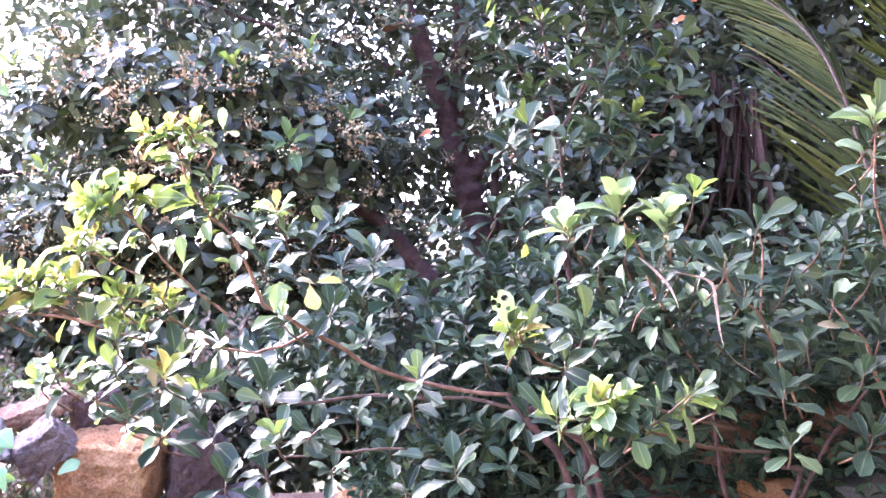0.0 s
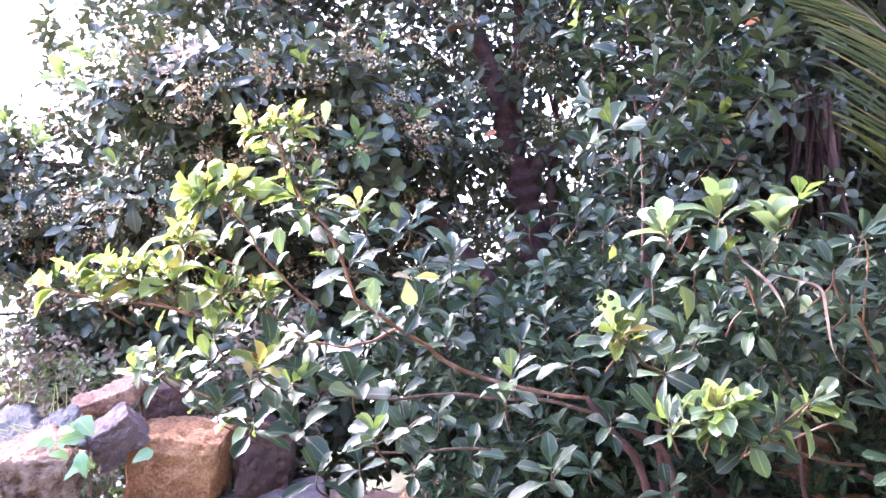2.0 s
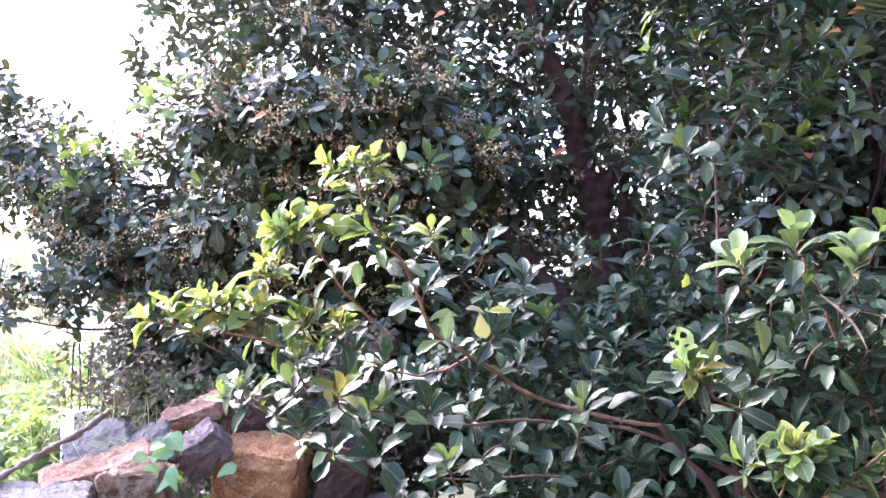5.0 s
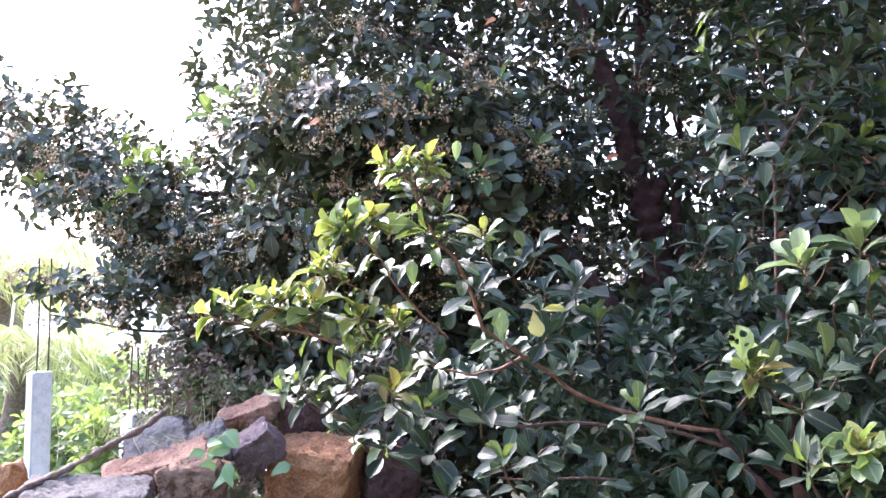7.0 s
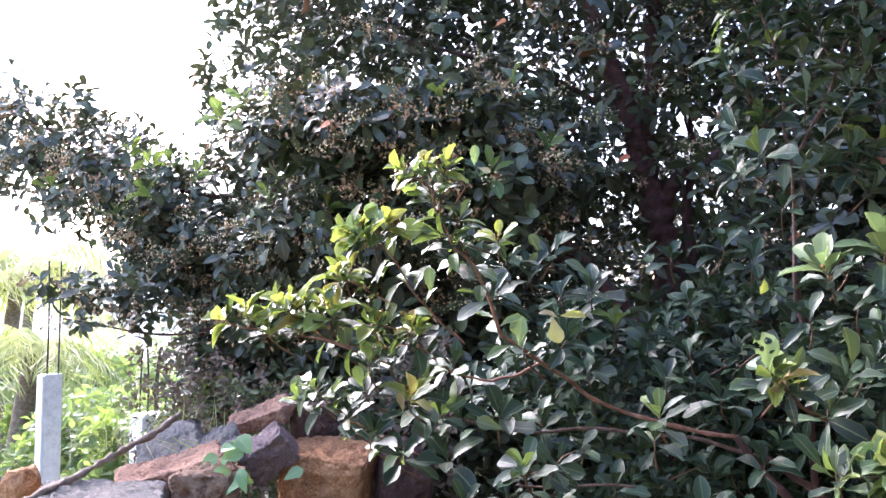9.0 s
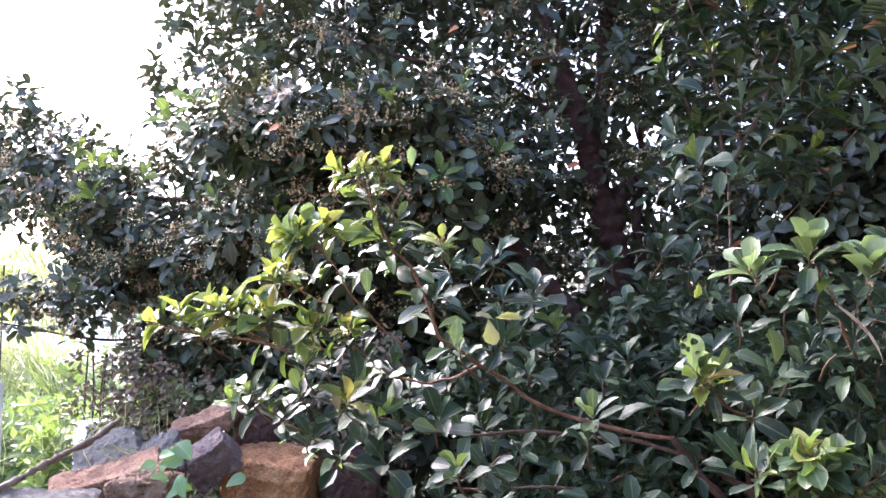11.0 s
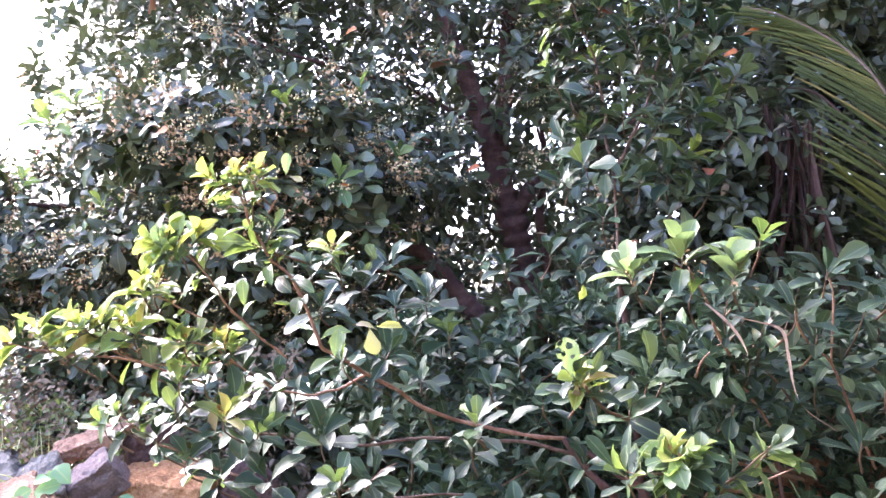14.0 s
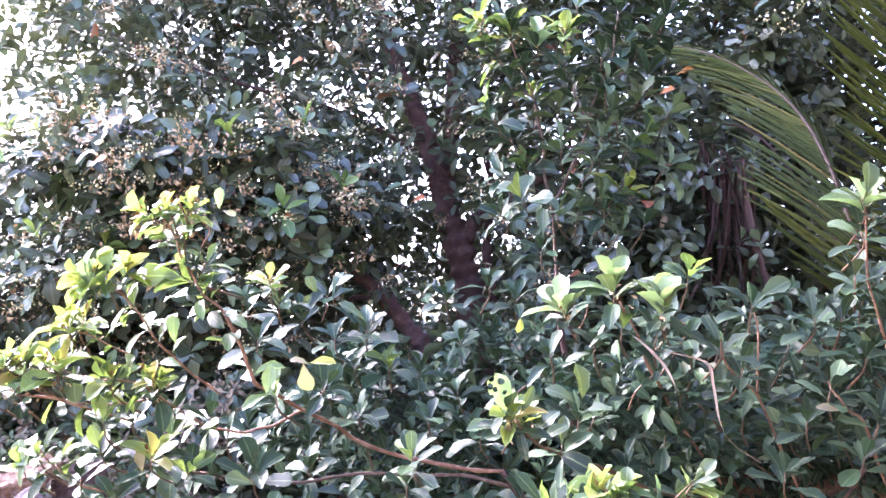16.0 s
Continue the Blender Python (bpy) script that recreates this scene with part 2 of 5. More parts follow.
def tube(bm, points, r0, r1, sides=8, steps=6, rough=0.06, seed=1):
    """A tapered, slightly knobbly branch along the points."""
    line = spline(points, steps)
    rnd = random.Random(seed)
    rings = []
    side = Vector((0.3, 0.9, 0.2))
    for i, c in enumerate(line):
        d = (line[min(i + 1, len(line) - 1)] - line[max(i - 1, 0)]).normalized()
        side = (side - d * side.dot(d)).normalized()
        other = d.cross(side)
        u = i / (len(line) - 1)
        r = (r0 + (r1 - r0) * u) * (1 + rnd.uniform(-rough, rough) * 2)
        rings.append([bm.verts.new(c + (side * math.cos(a) + other * math.sin(a)) * r * (1 + rnd.uniform(-rough, rough)))
                      for a in (2 * math.pi * k / sides for k in range(sides))])
    for a, b in zip(rings, rings[1:]):
        for k in range(sides):
            bm.faces.new((a[k], a[(k + 1) % sides], b[(k + 1) % sides], b[k]))
    bm.faces.new(rings[0][::-1])
    bm.faces.new(rings[-1])
    return line


def leaf_template(stations, fold=0.16, curl=0.22):
    """A leaf of length 1 along x: rows of (along, half width), folded at the midrib and bent down to its tip. Points, faces, uv."""
    pts, uv, faces, rows = [], [], [], []
    for s, w in stations:
        z = -curl * s * s
        if w == 0:
            rows.append([len(pts)])
            pts.append((s, 0, z))
            uv.append((0.5, s))
        else:
            rows.append([len(pts), len(pts) + 1, len(pts) + 2])
            pts += [(s, w, z + fold * w), (s, 0, z), (s, -w, z + fold * w)]
            uv += [(0, s), (0.5, s), (1, s)]
    for a, b in zip(rows, rows[1:]):
        if len(a) == 1:
            faces += [(a[0], b[1], b[0]), (a[0], b[2], b[1])]
        elif len(b) == 1:
            faces += [(a[0], a[1], b[0]), (a[1], a[2], b[0])]
        else:
            faces += [(a[0], a[1], b[1], b[0]), (a[1], a[2], b[2], b[1])]
    return np.array(pts, float), faces, np.array(uv, float)


OBOVATE = leaf_template([(0, 0.012), (0.12, 0.022), (0.28, 0.10), (0.44, 0.17), (0.66, 0.238), (0.84, 0.215), (0.95, 0.12), (1.0, 0)], fold=0.40, curl=0.16)
BROAD = leaf_template([(0, 0.012), (0.10, 0.035), (0.26, 0.15), (0.46, 0.245), (0.66, 0.27), (0.85, 0.21), (0.96, 0.09), (1.0, 0)], fold=0.36)
MEDIUM = leaf_template([(0, 0.012), (0.2, 0.055), (0.42, 0.16), (0.65, 0.235), (0.85, 0.20), (0.96, 0.09), (1.0, 0)], fold=0.40, curl=0.16)
SMALL = leaf_template([(0, 0), (0.32, 0.17), (0.66, 0.275), (0.91, 0.17), (1.0, 0)], fold=0.25)
ROUND = leaf_template([(0, 0.012), (0.06, 0.10), (0.2, 0.30), (0.42, 0.36), (0.68, 0.28), (0.88, 0.12), (1.0, 0)], fold=0.25)
BLADE = leaf_template([(0, 0.007), (0.15, 0.0125), (0.5, 0.014), (0.8, 0.009), (1.0, 0)], fold=0.7, curl=0.10)
GRASS = leaf_template([(0, 0.012), (0.5, 0.015), (1.0, 0)], fold=0.4, curl=0.35)


def unit(v):
    return v / np.maximum(np.linalg.norm(v, axis=-1, keepdims=True), 1e-9)


def leaves_mesh(name, material, template, pos, along, normal, length, rng, width=(0.75, 1.12), bend=(-0.25, 0.55)):
    """One mesh of many leaves, each a separate island."""
    pts, faces, uv = template
    n, k = len(pos), len(pts)
    x = unit(along)
    z = unit(normal - x * np.sum(normal * x, 1, keepdims=True))
    y = np.cross(z, x)
    t = np.repeat(pts[None], n, 0)
    t[:, :, 1] *= rng.uniform(*width, (n, 1))
    t[:, :, 2] -= rng.uniform(*bend, (n, 1)) * t[:, :, 0] ** 2
    t[:, :, 2] += rng.uniform(-0.6, 0.6, (n, 1)) * t[:, :, 1] * t[:, :, 0]
    t[:, :, 2] += rng.uniform(-0.25, 0.45, (n, 1)) * np.abs(t[:, :, 1])
    t[:, :, 2] += 0.16 * np.abs(t[:, :, 1]) * np.sin(t[:, :, 0] * 14 + rng.uniform(0, 6.28, (n, 1)) + 2 * np.sign(t[:, :, 1]))
    t[:, :, 1] *= 1 + 0.10 * np.sin(t[:, :, 0] * 11 + rng.uniform(0, 6.28, (n, 1)))
    t *= length[:, None, None]
    v = pos[:, None] + t[:, :, :1] * x[:, None] + t[:, :, 1:2] * y[:, None] + t[:, :, 2:] * z[:, None]
    loops = np.array([i for f in faces for i in f])
    sizes = np.array([len(f) for f in faces])
    me = bpy.data.meshes.new(name)
    me.vertices.add(n * k)
    me.vertices.foreach_set("co", v.astype(np.float32).ravel())
    li = (loops[None] + (np.arange(n) * k)[:, None]).ravel()
    me.loops.add(len(li))
    me.loops.foreach_set("vertex_index", li.astype(np.int32))
    sz = np.tile(sizes, n)
    me.polygons.add(len(sz))
    me.polygons.foreach_set("loop_start", (np.cumsum(sz) - sz).astype(np.int32))
    me.polygons.foreach_set("use_smooth", np.ones(len(sz), bool))
    layer = me.uv_layers.new(name="UVMap")
    layer.data.foreach_set("uv", np.tile(uv[loops], (n, 1)).astype(np.float32).ravel())
    me.update(calc_edges=True)
    me.validate()
    me.materials.append(material)
    return me


def rosettes(pos, axis, n, size, rng, inner=25, outer=88, step=0.010):
    """Leaves in spirals round twig ends: arrays of foot, direction, upper side and length."""
    m = len(pos)
    axis = unit(np.asarray(axis, float))
    ref = np.where(np.abs(axis[:, 2:]) < 0.9, [[0, 0, 1.0]], [[1.0, 0, 0]])
    a = unit(np.cross(axis, ref))
    b = np.cross(axis, a)
    i = np.arange(n)[None]
    az = i * 2.39996 + rng.uniform(0, 6.28, (m, 1)) + rng.uniform(-0.3, 0.3, (m, n))
    tilt = np.radians(inner + (outer - inner) * (i + 0.5) / n + rng.uniform(-12, 12, (m, n)))
    radial = a[:, None] * np.cos(az)[..., None] + b[:, None] * np.sin(az)[..., None]
    c, s = np.cos(tilt)[..., None], np.sin(tilt)[..., None]
    d = axis[:, None] * c + radial * s
    nr = axis[:, None] * s - radial * c
    p = np.asarray(pos, float)[:, None] - axis[:, None] * (i[..., None] * step)
    ln = np.asarray(size, float)[:, None] * (0.6 + 0.4 * np.sqrt((i + 1) / n)) * rng.uniform(0.85, 1.12, (m, n))
    return p.reshape(-1, 3), d.reshape(-1, 3), nr.reshape(-1, 3), ln.ravel()


def single_leaves(parent, name, meshes, p, d, nr, ln, rng):
    """Leaves as objects of their own that share a few meshes."""
    base = Vector((0, 0, 0))
    q = parent
    while q:
        base += q.location
        q = q.parent
    for pp, dd, nn, l in zip(p, d, nr, ln):
        x = Vector(dd).normalized()
        z = (Vector(nn) - x * x.dot(Vector(nn))).normalized()
        y = z.cross(x)
        m = Matrix((x, y, z)).transposed().to_4x4()
        ob = new(name, meshes[int(rng.integers(len(meshes)))])
        ob.parent = parent
        ob.matrix_local = Matrix.Translation(Vector(pp) - base) @ m @ Matrix.Diagonal((l, l * rng.uniform(0.85, 1.1), l, 1))


def leaf_variants(name, material, template, rng, count=5, bend=(-0.15, 0.35)):
    made = []
    for _ in range(count):
        made.append(leaves_mesh(name, material, template, np.zeros((1, 3)), np.array([[1.0, 0, 0]]), np.array([[0, 0, 1.0]]), np.ones(1), rng, bend=bend))
    return made


# ---- ground and far distance ----
def ground_height(x, y):
    drop = 1 / (1 + np.exp(np.clip(-(np.hypot(x + 1, y) - 7) * 0.9, -40, 40)))
    return -1.1 * drop * (1 / (1 + np.exp(np.clip((x + 1.5) * 1.2, -40, 40)))) + 0.05 * np.sin(1.3 * x + 0.7 * y) * np.cos(0.9 * y - 0.4 * x)


def build_ground():
    u = np.concatenate([-np.geomspace(2500, 6, 26), np.linspace(-5.5, 5.5, 45), np.geomspace(6, 2500, 26)])
    xs, ys = np.meshgrid(u, u, indexing="ij")
    zs = ground_height(xs, ys)
    n = len(u)
    v = np.stack([xs, ys, zs], -1).reshape(-1, 3)
    f = [(i * n + j, (i + 1) * n + j, (i + 1) * n + j + 1, i * n + j + 1) for i in range(n - 1) for j in range(n - 1)]
    me = bpy.data.meshes.new("ground")
    me.from_pydata(v.tolist(), [], f)
    me.polygons.foreach_set("use_smooth", np.ones(len(f), bool))
    me.materials.append(M_SOIL)
    tagged(mesh_part("ground", me), "dark soil littered with leaves and low weeds", "ground", kind="structure")


build_ground()


def build_hill():
    bm = bmesh.new()
    rows = []
    for i in range(60):
        a = radians(-80 + i * 2.6)
        row = []
        for r, h in ((110, -1.5), (125, 6), (150, 10.5), (190, 12.5), (260, 8)):
            k = 0.75 + 0.35 * noise.noise(Vector((math.sin(a) * 3, math.cos(a) * 3, r * 0.01)))
            row.append(bm.verts.new((math.sin(a) * r, math.cos(a) * r, h * k + 0.8 * noise.noise(Vector((a * 30, r * 0.1, 0))))))
        rows.append(row)
    for a, b in zip(rows, rows[1:]):
        for k in range(4):
            bm.faces.new((a[k], a[k + 1], b[k + 1], b[k]))
    tagged(part("backdrop", bm, M_HILL), "distant wooded hill, its colour paled for haze", "hill", kind="structure")


build_hill()


def plain_wall(name, at, size, label):
    bm = bmesh.new()
    bmesh.ops.create_cube(bm, size=1)
    bmesh.ops.scale(bm, vec=size, verts=bm.verts[:])
    bmesh.ops.translate(bm, vec=at, verts=bm.verts[:])
    tagged(part(name, bm, M_WALL, smooth=False), label, "wall", kind="structure")


# unseen walls, added only to keep sky light off the shrub and tree
plain_wall("shade_wall_south", (1.9, -1.05, 2.6), (5.4, 0.2, 5.4), "unseen plain wall added behind the viewer to block sky light")
plain_wall("shade_wall_east", (4.55, 2.9, 2.8), (0.2, 7.6, 5.8), "unseen plain wall added on the right to block low sky light")


# ---- the large tree behind ----
def clumpy(p, scale, seed):
    """A cheap clump field in about -1..1."""
    r = np.random.default_rng(seed)
    out_v = 0
    for _ in range(7):
        k = unit(r.normal(size=3)) * scale * r.uniform(0.7, 1.5)
        out_v = out_v + np.sin(p @ k + r.uniform(0, 6.28))
    return out_v / 3.2


def blob(rng, n, c, r):
    """Points in an ellipsoid, thinning to its skin, with axes that point outwards and up."""
    d = unit(rng.normal(size=(n, 3)))
    p = d * rng.uniform(0, 1, (n, 1)) ** 0.45
    return np.array(c) + p * np.array(r), d


def build_tree():
    rng = np.random.default_rng(21)
    tree = thing("tree", "large dark-leaved evergreen tree with several red-brown stems and cream blossom", "tree", at=(0.27, 5.0, 0))
    for name, pts, r0, r1 in (
        ("trunk", [(0.33, 5.0, -0.05), (0.30, 5.0, 0.8), (0.27, 4.99, 1.75), (0.19, 5.0, 2.22), (0.12, 5.0, 2.5), (0.08, 5.0, 2.74), (-0.03, 5.0, 3.1), (-0.17, 5.0, 3.51), (-0.4, 5.1, 4.4)], 0.12, 0.05),
        ("limb", [(0.13, 5.0, 2.55), (0.16, 5.02, 2.8), (0.20, 5.05, 3.02), (0.23, 5.09, 3.53), (0.35, 5.1, 4.5)], 0.065, 0.035),
        ("limb", [(0.22, 5.0, 2.2), (0.37, 4.94, 2.42), (0.51, 4.87, 2.47), (0.82, 4.73, 2.63), (1.5, 4.5, 3.1)], 0.055, 0.025),
        ("limb", [(0.32, 4.95, 0.6), (0.2, 4.6, 1.1), (0.05, 4.3, 1.39), (-0.12, 4.3, 1.6), (-0.29, 4.29, 1.84), (-0.53, 4.17, 2.04), (-0.8, 4.0, 2.2), (-1.5, 3.9, 2.45), (-2.3, 4.0, 2.6)], 0.085, 0.004),
        ("limb", [(0.33, 5.05, 1.2), (0.42, 5.1, 1.8), (0.40, 5.12, 2.2), (0.47, 5.15, 2.6), (0.43, 5.17, 3.0), (0.52, 5.2, 3.7)], 0.04, 0.015),
        ("limb", [(-0.29, 4.29, 1.84), (-0.9, 4.1, 1.8), (-1.7, 3.9, 1.7), (-2.35, 3.55, 1.45), (-2.72, 3.04, 1.54)], 0.016, 0.004),
        ("limb", [(-1.5, 3.9, 2.45), (-2.2, 3.95, 2.25), (-2.8, 3.9, 2.35), (-3.4, 3.9, 2.65), (-4.1, 3.9, 3.0)], 0.016, 0.005),
        ("limb", [(0.3, 5.0, 1.0), (0.9, 4.9, 1.7), (1.5, 4.8, 2.3), (2.1, 4.7, 3.1)], 0.06, 0.03),
        # the next two limbs are out of view, added to carry the shading canopy
        ("limb", [(0.22, 5.09, 3.5), (0.6, 4.7, 4.15), (1.1, 3.7, 4.4), (1.4, 2.2, 3.9), (1.4, 0.4, 3.3)], 0.05, 0.015),
        ("limb", [(0.9, 4.1, 4.4), (1.8, 3.5, 4.6), (2.7, 2.9, 4.5), (3.4, 2.4, 4.6)], 0.035, 0.012),
        ("limb", [(0.05, 5.0, 2.8), (-0.5, 4.8, 3.1), (-1.3, 4.5, 3.3), (-2.0, 4.4, 3.6)], 0.022, 0.004),
    ):
        bm = bmesh.new()
        tube(bm, pts, r0, r1, sides=12, steps=14, rough=0.09, seed=len(pts))
        part(name, bm, M_BARK, tree)
    # the crown: leaf rosettes through its depth, in clumps with gaps
    p = rng.uniform((-3.1, 3.9, 0.3), (3.4, 6.6, 5.4), (21500, 3))
    dens = 0.80 + 0.55 * clumpy(p, 5.0, 3) + 0.2 * (p[:, 2] < 1.7)
    left = p[:, 0] + 0.62 * p[:, 1] + 0.25 * clumpy(p, 3.0, 5) > 0.02 - 0.45 * np.clip(2.6 - p[:, 2], 0, 1)
    # the inner crown round the stems is bare
    stem = np.interp(p[:, 2], [0.5, 1.75, 2.22, 2.74, 3.1, 3.6, 5], [0.3, 0.27, 0.19, 0.08, 0.0, -0.12, -0.3])
    bare = np.exp(-((p[:, 0] - stem * p[:, 1] / 5 - 0.03) / 0.25) ** 2) * np.clip((5.15 - p[:, 1]) * 4, 0, 1) * np.clip((3.9 - p[:, 2]) * 2, 0, 1)
    low = np.interp(p[:, 0], [-0.75, -0.53, -0.29, -0.12, 0.05, 0.2], [2.19, 2.04, 1.84, 1.6, 1.39, 1.1])
    bare = np.maximum(bare, 0.75 * np.exp(-((p[:, 2] - low) / 0.13) ** 2) * (np.abs(p[:, 0] + 0.25) < 0.5) * (p[:, 1] < 4.6))
    # see-through gaps between the boughs
    for gx, gz, r in ((0.080, 0.251, 0.030), (0.105, 0.20, 0.022), (-0.205, 0.425, 0.030), (-0.065, 0.262, 0.022), (-0.03, 0.215, 0.020), (-0.11, 0.335, 0.018), (0.03, 0.36, 0.016), (-0.15, 0.20, 0.016), (-0.01, 0.165, 0.016), (0.2, 0.27, 0.015), (-0.3, 0.33, 0.018)):
        off = np.hypot(p[:, 0] / p[:, 1] - gx, (p[:, 2] - 1.5) / p[:, 1] - gz)
        bare = np.maximum(bare, 0.9 * np.clip(1.9 - off / (0.52 * r), 0, 1))
    keep = (rng.uniform(0, 1, len(p)) < dens * 0.75 * (1 - bare)) & left
    p = p[keep]
    ax = unit(rng.normal(size=p.shape) * 0.6 + np.array([0, -0.45, 0.75]))
    sets = [(p, ax)]
    for c, r, n in (((-1.30, 3.45, 2.52), (0.85, 0.35, 0.26), 250), ((-0.95, 3.55, 2.15), (0.8, 0.35, 0.28), 200), ((-1.5, 3.55, 1.95), (0.6, 0.35, 0.3), 140), ((-0.55, 3.95, 2.45), (0.38, 0.3, 0.30), 90), ((2.3, 4.3, 2.9), (0.8, 0.4, 1.0), 240),
                    ((-3.95, 3.9, 2.85), (0.40, 0.5, 0.45), 85), ((-3.5, 3.9, 2.62), (0.45, 0.5, 0.50), 130), ((-3.0, 3.9, 2.36), (0.45, 0.5, 0.44), 160), ((-2.55, 3.9, 2.12), (0.5, 0.5, 0.46), 210), ((-2.1, 3.9, 1.8), (0.6, 0.5, 0.5), 330), ((-2.75, 3.9, 1.85), (0.35, 0.4, 0.3), 80),
                    ((-2.0, 4.0, 1.45), (0.75, 0.5, 0.5), 400), ((-2.35, 3.8, 1.15), (0.25, 0.3, 0.42), 110), ((-2.65, 3.3, 1.66), (0.5, 0.3, 0.22), 36), ((-1.2, 3.9, 1.3), (0.9, 0.4, 0.6), 420),
                    ((1.3, 3.9, 2.1), (0.8, 0.35, 0.8), 240), ((1.66, 3.35, 2.95), (0.22, 0.12, 0.14), 22), ((0.3, 4.2, 4.9), (1.4, 0.7, 0.6), 250),
                    # unseen canopy overhead, added to shade the shrub from the sky
                    ((1.9, 1.7, 4.4), (1.2, 1.0, 0.55), 380), ((1.45, 0.35, 3.1), (1.45, 1.1, 0.42), 900), ((3.0, 2.7, 4.6), (1.1, 1.1, 0.7), 260)):
        q, d = blob(rng, n, c, r)
        sets.append((q, unit(d * 0.6 + rng.normal(size=q.shape) * 0.4 + np.array([0, -0.3, 0.7]))))
    p = np.concatenate([s[0] for s in sets])
    ax = np.concatenate([s[1] for s in sets])
    size = rng.uniform(0.092, 0.122, len(p)) * np.where(p[:, 0] / p[:, 1] < -0.58, 0.80, 1.0)
    a = rosettes(p, ax, 7, size, rng, 30, 105, 0.014)
    crown = mesh_part("crown", leaves_mesh("crown", M_TREE_LEAF, SMALL, *a, rng), tree)
    crown["kind"] = "stuff"
    # fresh green whorls at the ends of the blossoming boughs
    near = p[(p[:, 1] < 3.75) & (p[:, 2] > 1.9) & (p[:, 2] < 2.75) & (p[:, 0] < 0.3)]
    tip = near[rng.uniform(0, 1, len(near)) < 0.07] + np.array([0, -0.06, 0.05])
    a = rosettes(tip, unit(rng.normal(size=tip.shape) * 0.35 + np.array([0, -0.3, 0.9])), 6, rng.uniform(0.10, 0.13, len(tip)), rng, 15, 75, 0.01)
    mesh_part("young_leaves", leaves_mesh("young_leaves", M_FRESH, MEDIUM, *a, rng), tree, "fresh green leaves at the bough ends")["kind"] = "stuff"
    # blossom: sprays of small buds under the twig ends
    front = p[((p[:, 0] < 0.6) | ((p[:, 0] > 1.3) & (p[:, 1] < 3.5) & (p[:, 2] > 2.6))) & (p[:, 2] > 1.5) & (p[:, 1] - 0.12 * p[:, 0] < 4.75)]
    tufts = front[(rng.uniform(0, 1, len(front)) < 0.23) & (front[:, 0] < 0.7)]
    q = (tufts[:, None] + rng.normal(size=(len(tufts), 26, 3)) * np.array([0.030, 0.026, 0.024]) + np.array([0.01, -0.12, -0.03])).reshape(-1, 3)
    a = (q, unit(rng.normal(size=q.shape) * 0.7 + np.array([0, -0.2, -0.5])), unit(rng.normal(size=q.shape)), rng.uniform(0.012, 0.028, len(q)))
    mesh_part("dry_blossom", leaves_mesh("dry_blossom", M_DRYBUD, SMALL, *a, rng), tree)["kind"] = "stuff"
    c = front[rng.uniform(0, 1, len(front)) < 0.20]
    q = (c[:, None] + rng.normal(size=(len(c), 22, 3)) * np.array([0.036, 0.026, 0.018]) + np.array([0.01, -0.12, -0.01])).reshape(-1, 3)
    octa = np.array([(1, 0, 0), (-1, 0, 0), (0, 1, 0), (0, -1, 0), (0, 0, 1), (0, 0, -1)], float)
    tri = np.array([(0, 2, 4), (2, 1, 4), (1, 3, 4), (3, 0, 4), (2, 0, 5), (1, 2, 5), (3, 1, 5), (0, 3, 5)])
    v = (q[:, None] + octa[None] * rng.uniform(0.0028, 0.0068, (len(q), 1, 1)) * rng.uniform(0.6, 1.5, (len(q), 1, 3))).reshape(-1, 3)
    f = (tri[None] + (np.arange(len(q)) * 6)[:, None, None]).reshape(-1, 3)
    me = bpy.data.meshes.new("blossom")
    me.from_pydata(v.tolist(), [], f.tolist())
    me.polygons.foreach_set("use_smooth", np.ones(len(f), bool))
    me.materials.append(M_BUD)
    mesh_part("blossom", me, tree)["kind"] = "stuff"
    red = leaf_variants("red_leaf", M_RED, OBOVATE, rng, 2)
    for x, y, z in ((-0.09, 3.75, 2.28), (-0.68, 3.30, 2.14), (-1.44, 3.10, 2.39), (-0.69, 3.70, 3.03), (1.23, 3.40, 2.78), (-0.85, 3.95, 2.35), (-1.0, 3.9, 2.3), (-1.5, 3.3, 2.35), (-1.9, 3.9, 2.9), (-0.6, 3.8, 2.25), (1.2, 3.6, 2.75), (-0.2, 4.1, 3.0), (-1.3, 3.6, 2.0)):
        single_leaves(tree, "red_leaf", red, [(x, y, z)], [(0.7, -0.3, 0.2)], [(0.1, -0.8, 0.6)], [0.085], rng)


build_tree()


# ---- dense dark growth behind the tree ----
def build_back_growth():
    rng = np.random.default_rng(5)
    p = rng.uniform((-3.2, 7.4, -0.8), (7.0, 9.0, 2.3), (3600, 3))
    p = p[p[:, 2] < 1.9 + 0.4 * clumpy(p, 2.5, 9)]
    a = rosettes(p, unit(rng.normal(size=p.shape) * 0.5 + np.array([0, -0.6, 0.5])), 8, rng.uniform(0.10, 0.15, len(p)), rng)
    ob = mesh_part("hedge", leaves_mesh("hedge", M_TREE_LEAF, SMALL, *a, rng))
    tagged(ob, "dense dark green thicket behind the tree", "thicket", kind="stuff")


build_back_growth()


# ---- the glossy shrub in front ----
def shrub_top(x):
    return np.interp(x, [-0.9, -0.62, -0.5, -0.3, -0.16, -0.06, 0.02, 0.14, 0.28, 0.48, 0.67, 0.77, 0.91, 1.07, 1.17, 2.0],
                     [1.40, 1.48, 1.66, 1.68, 1.60, 1.49, 1.56, 1.68, 1.71, 1.68, 1.68, 1.63, 1.56, 1.66, 1.76, 1.95])


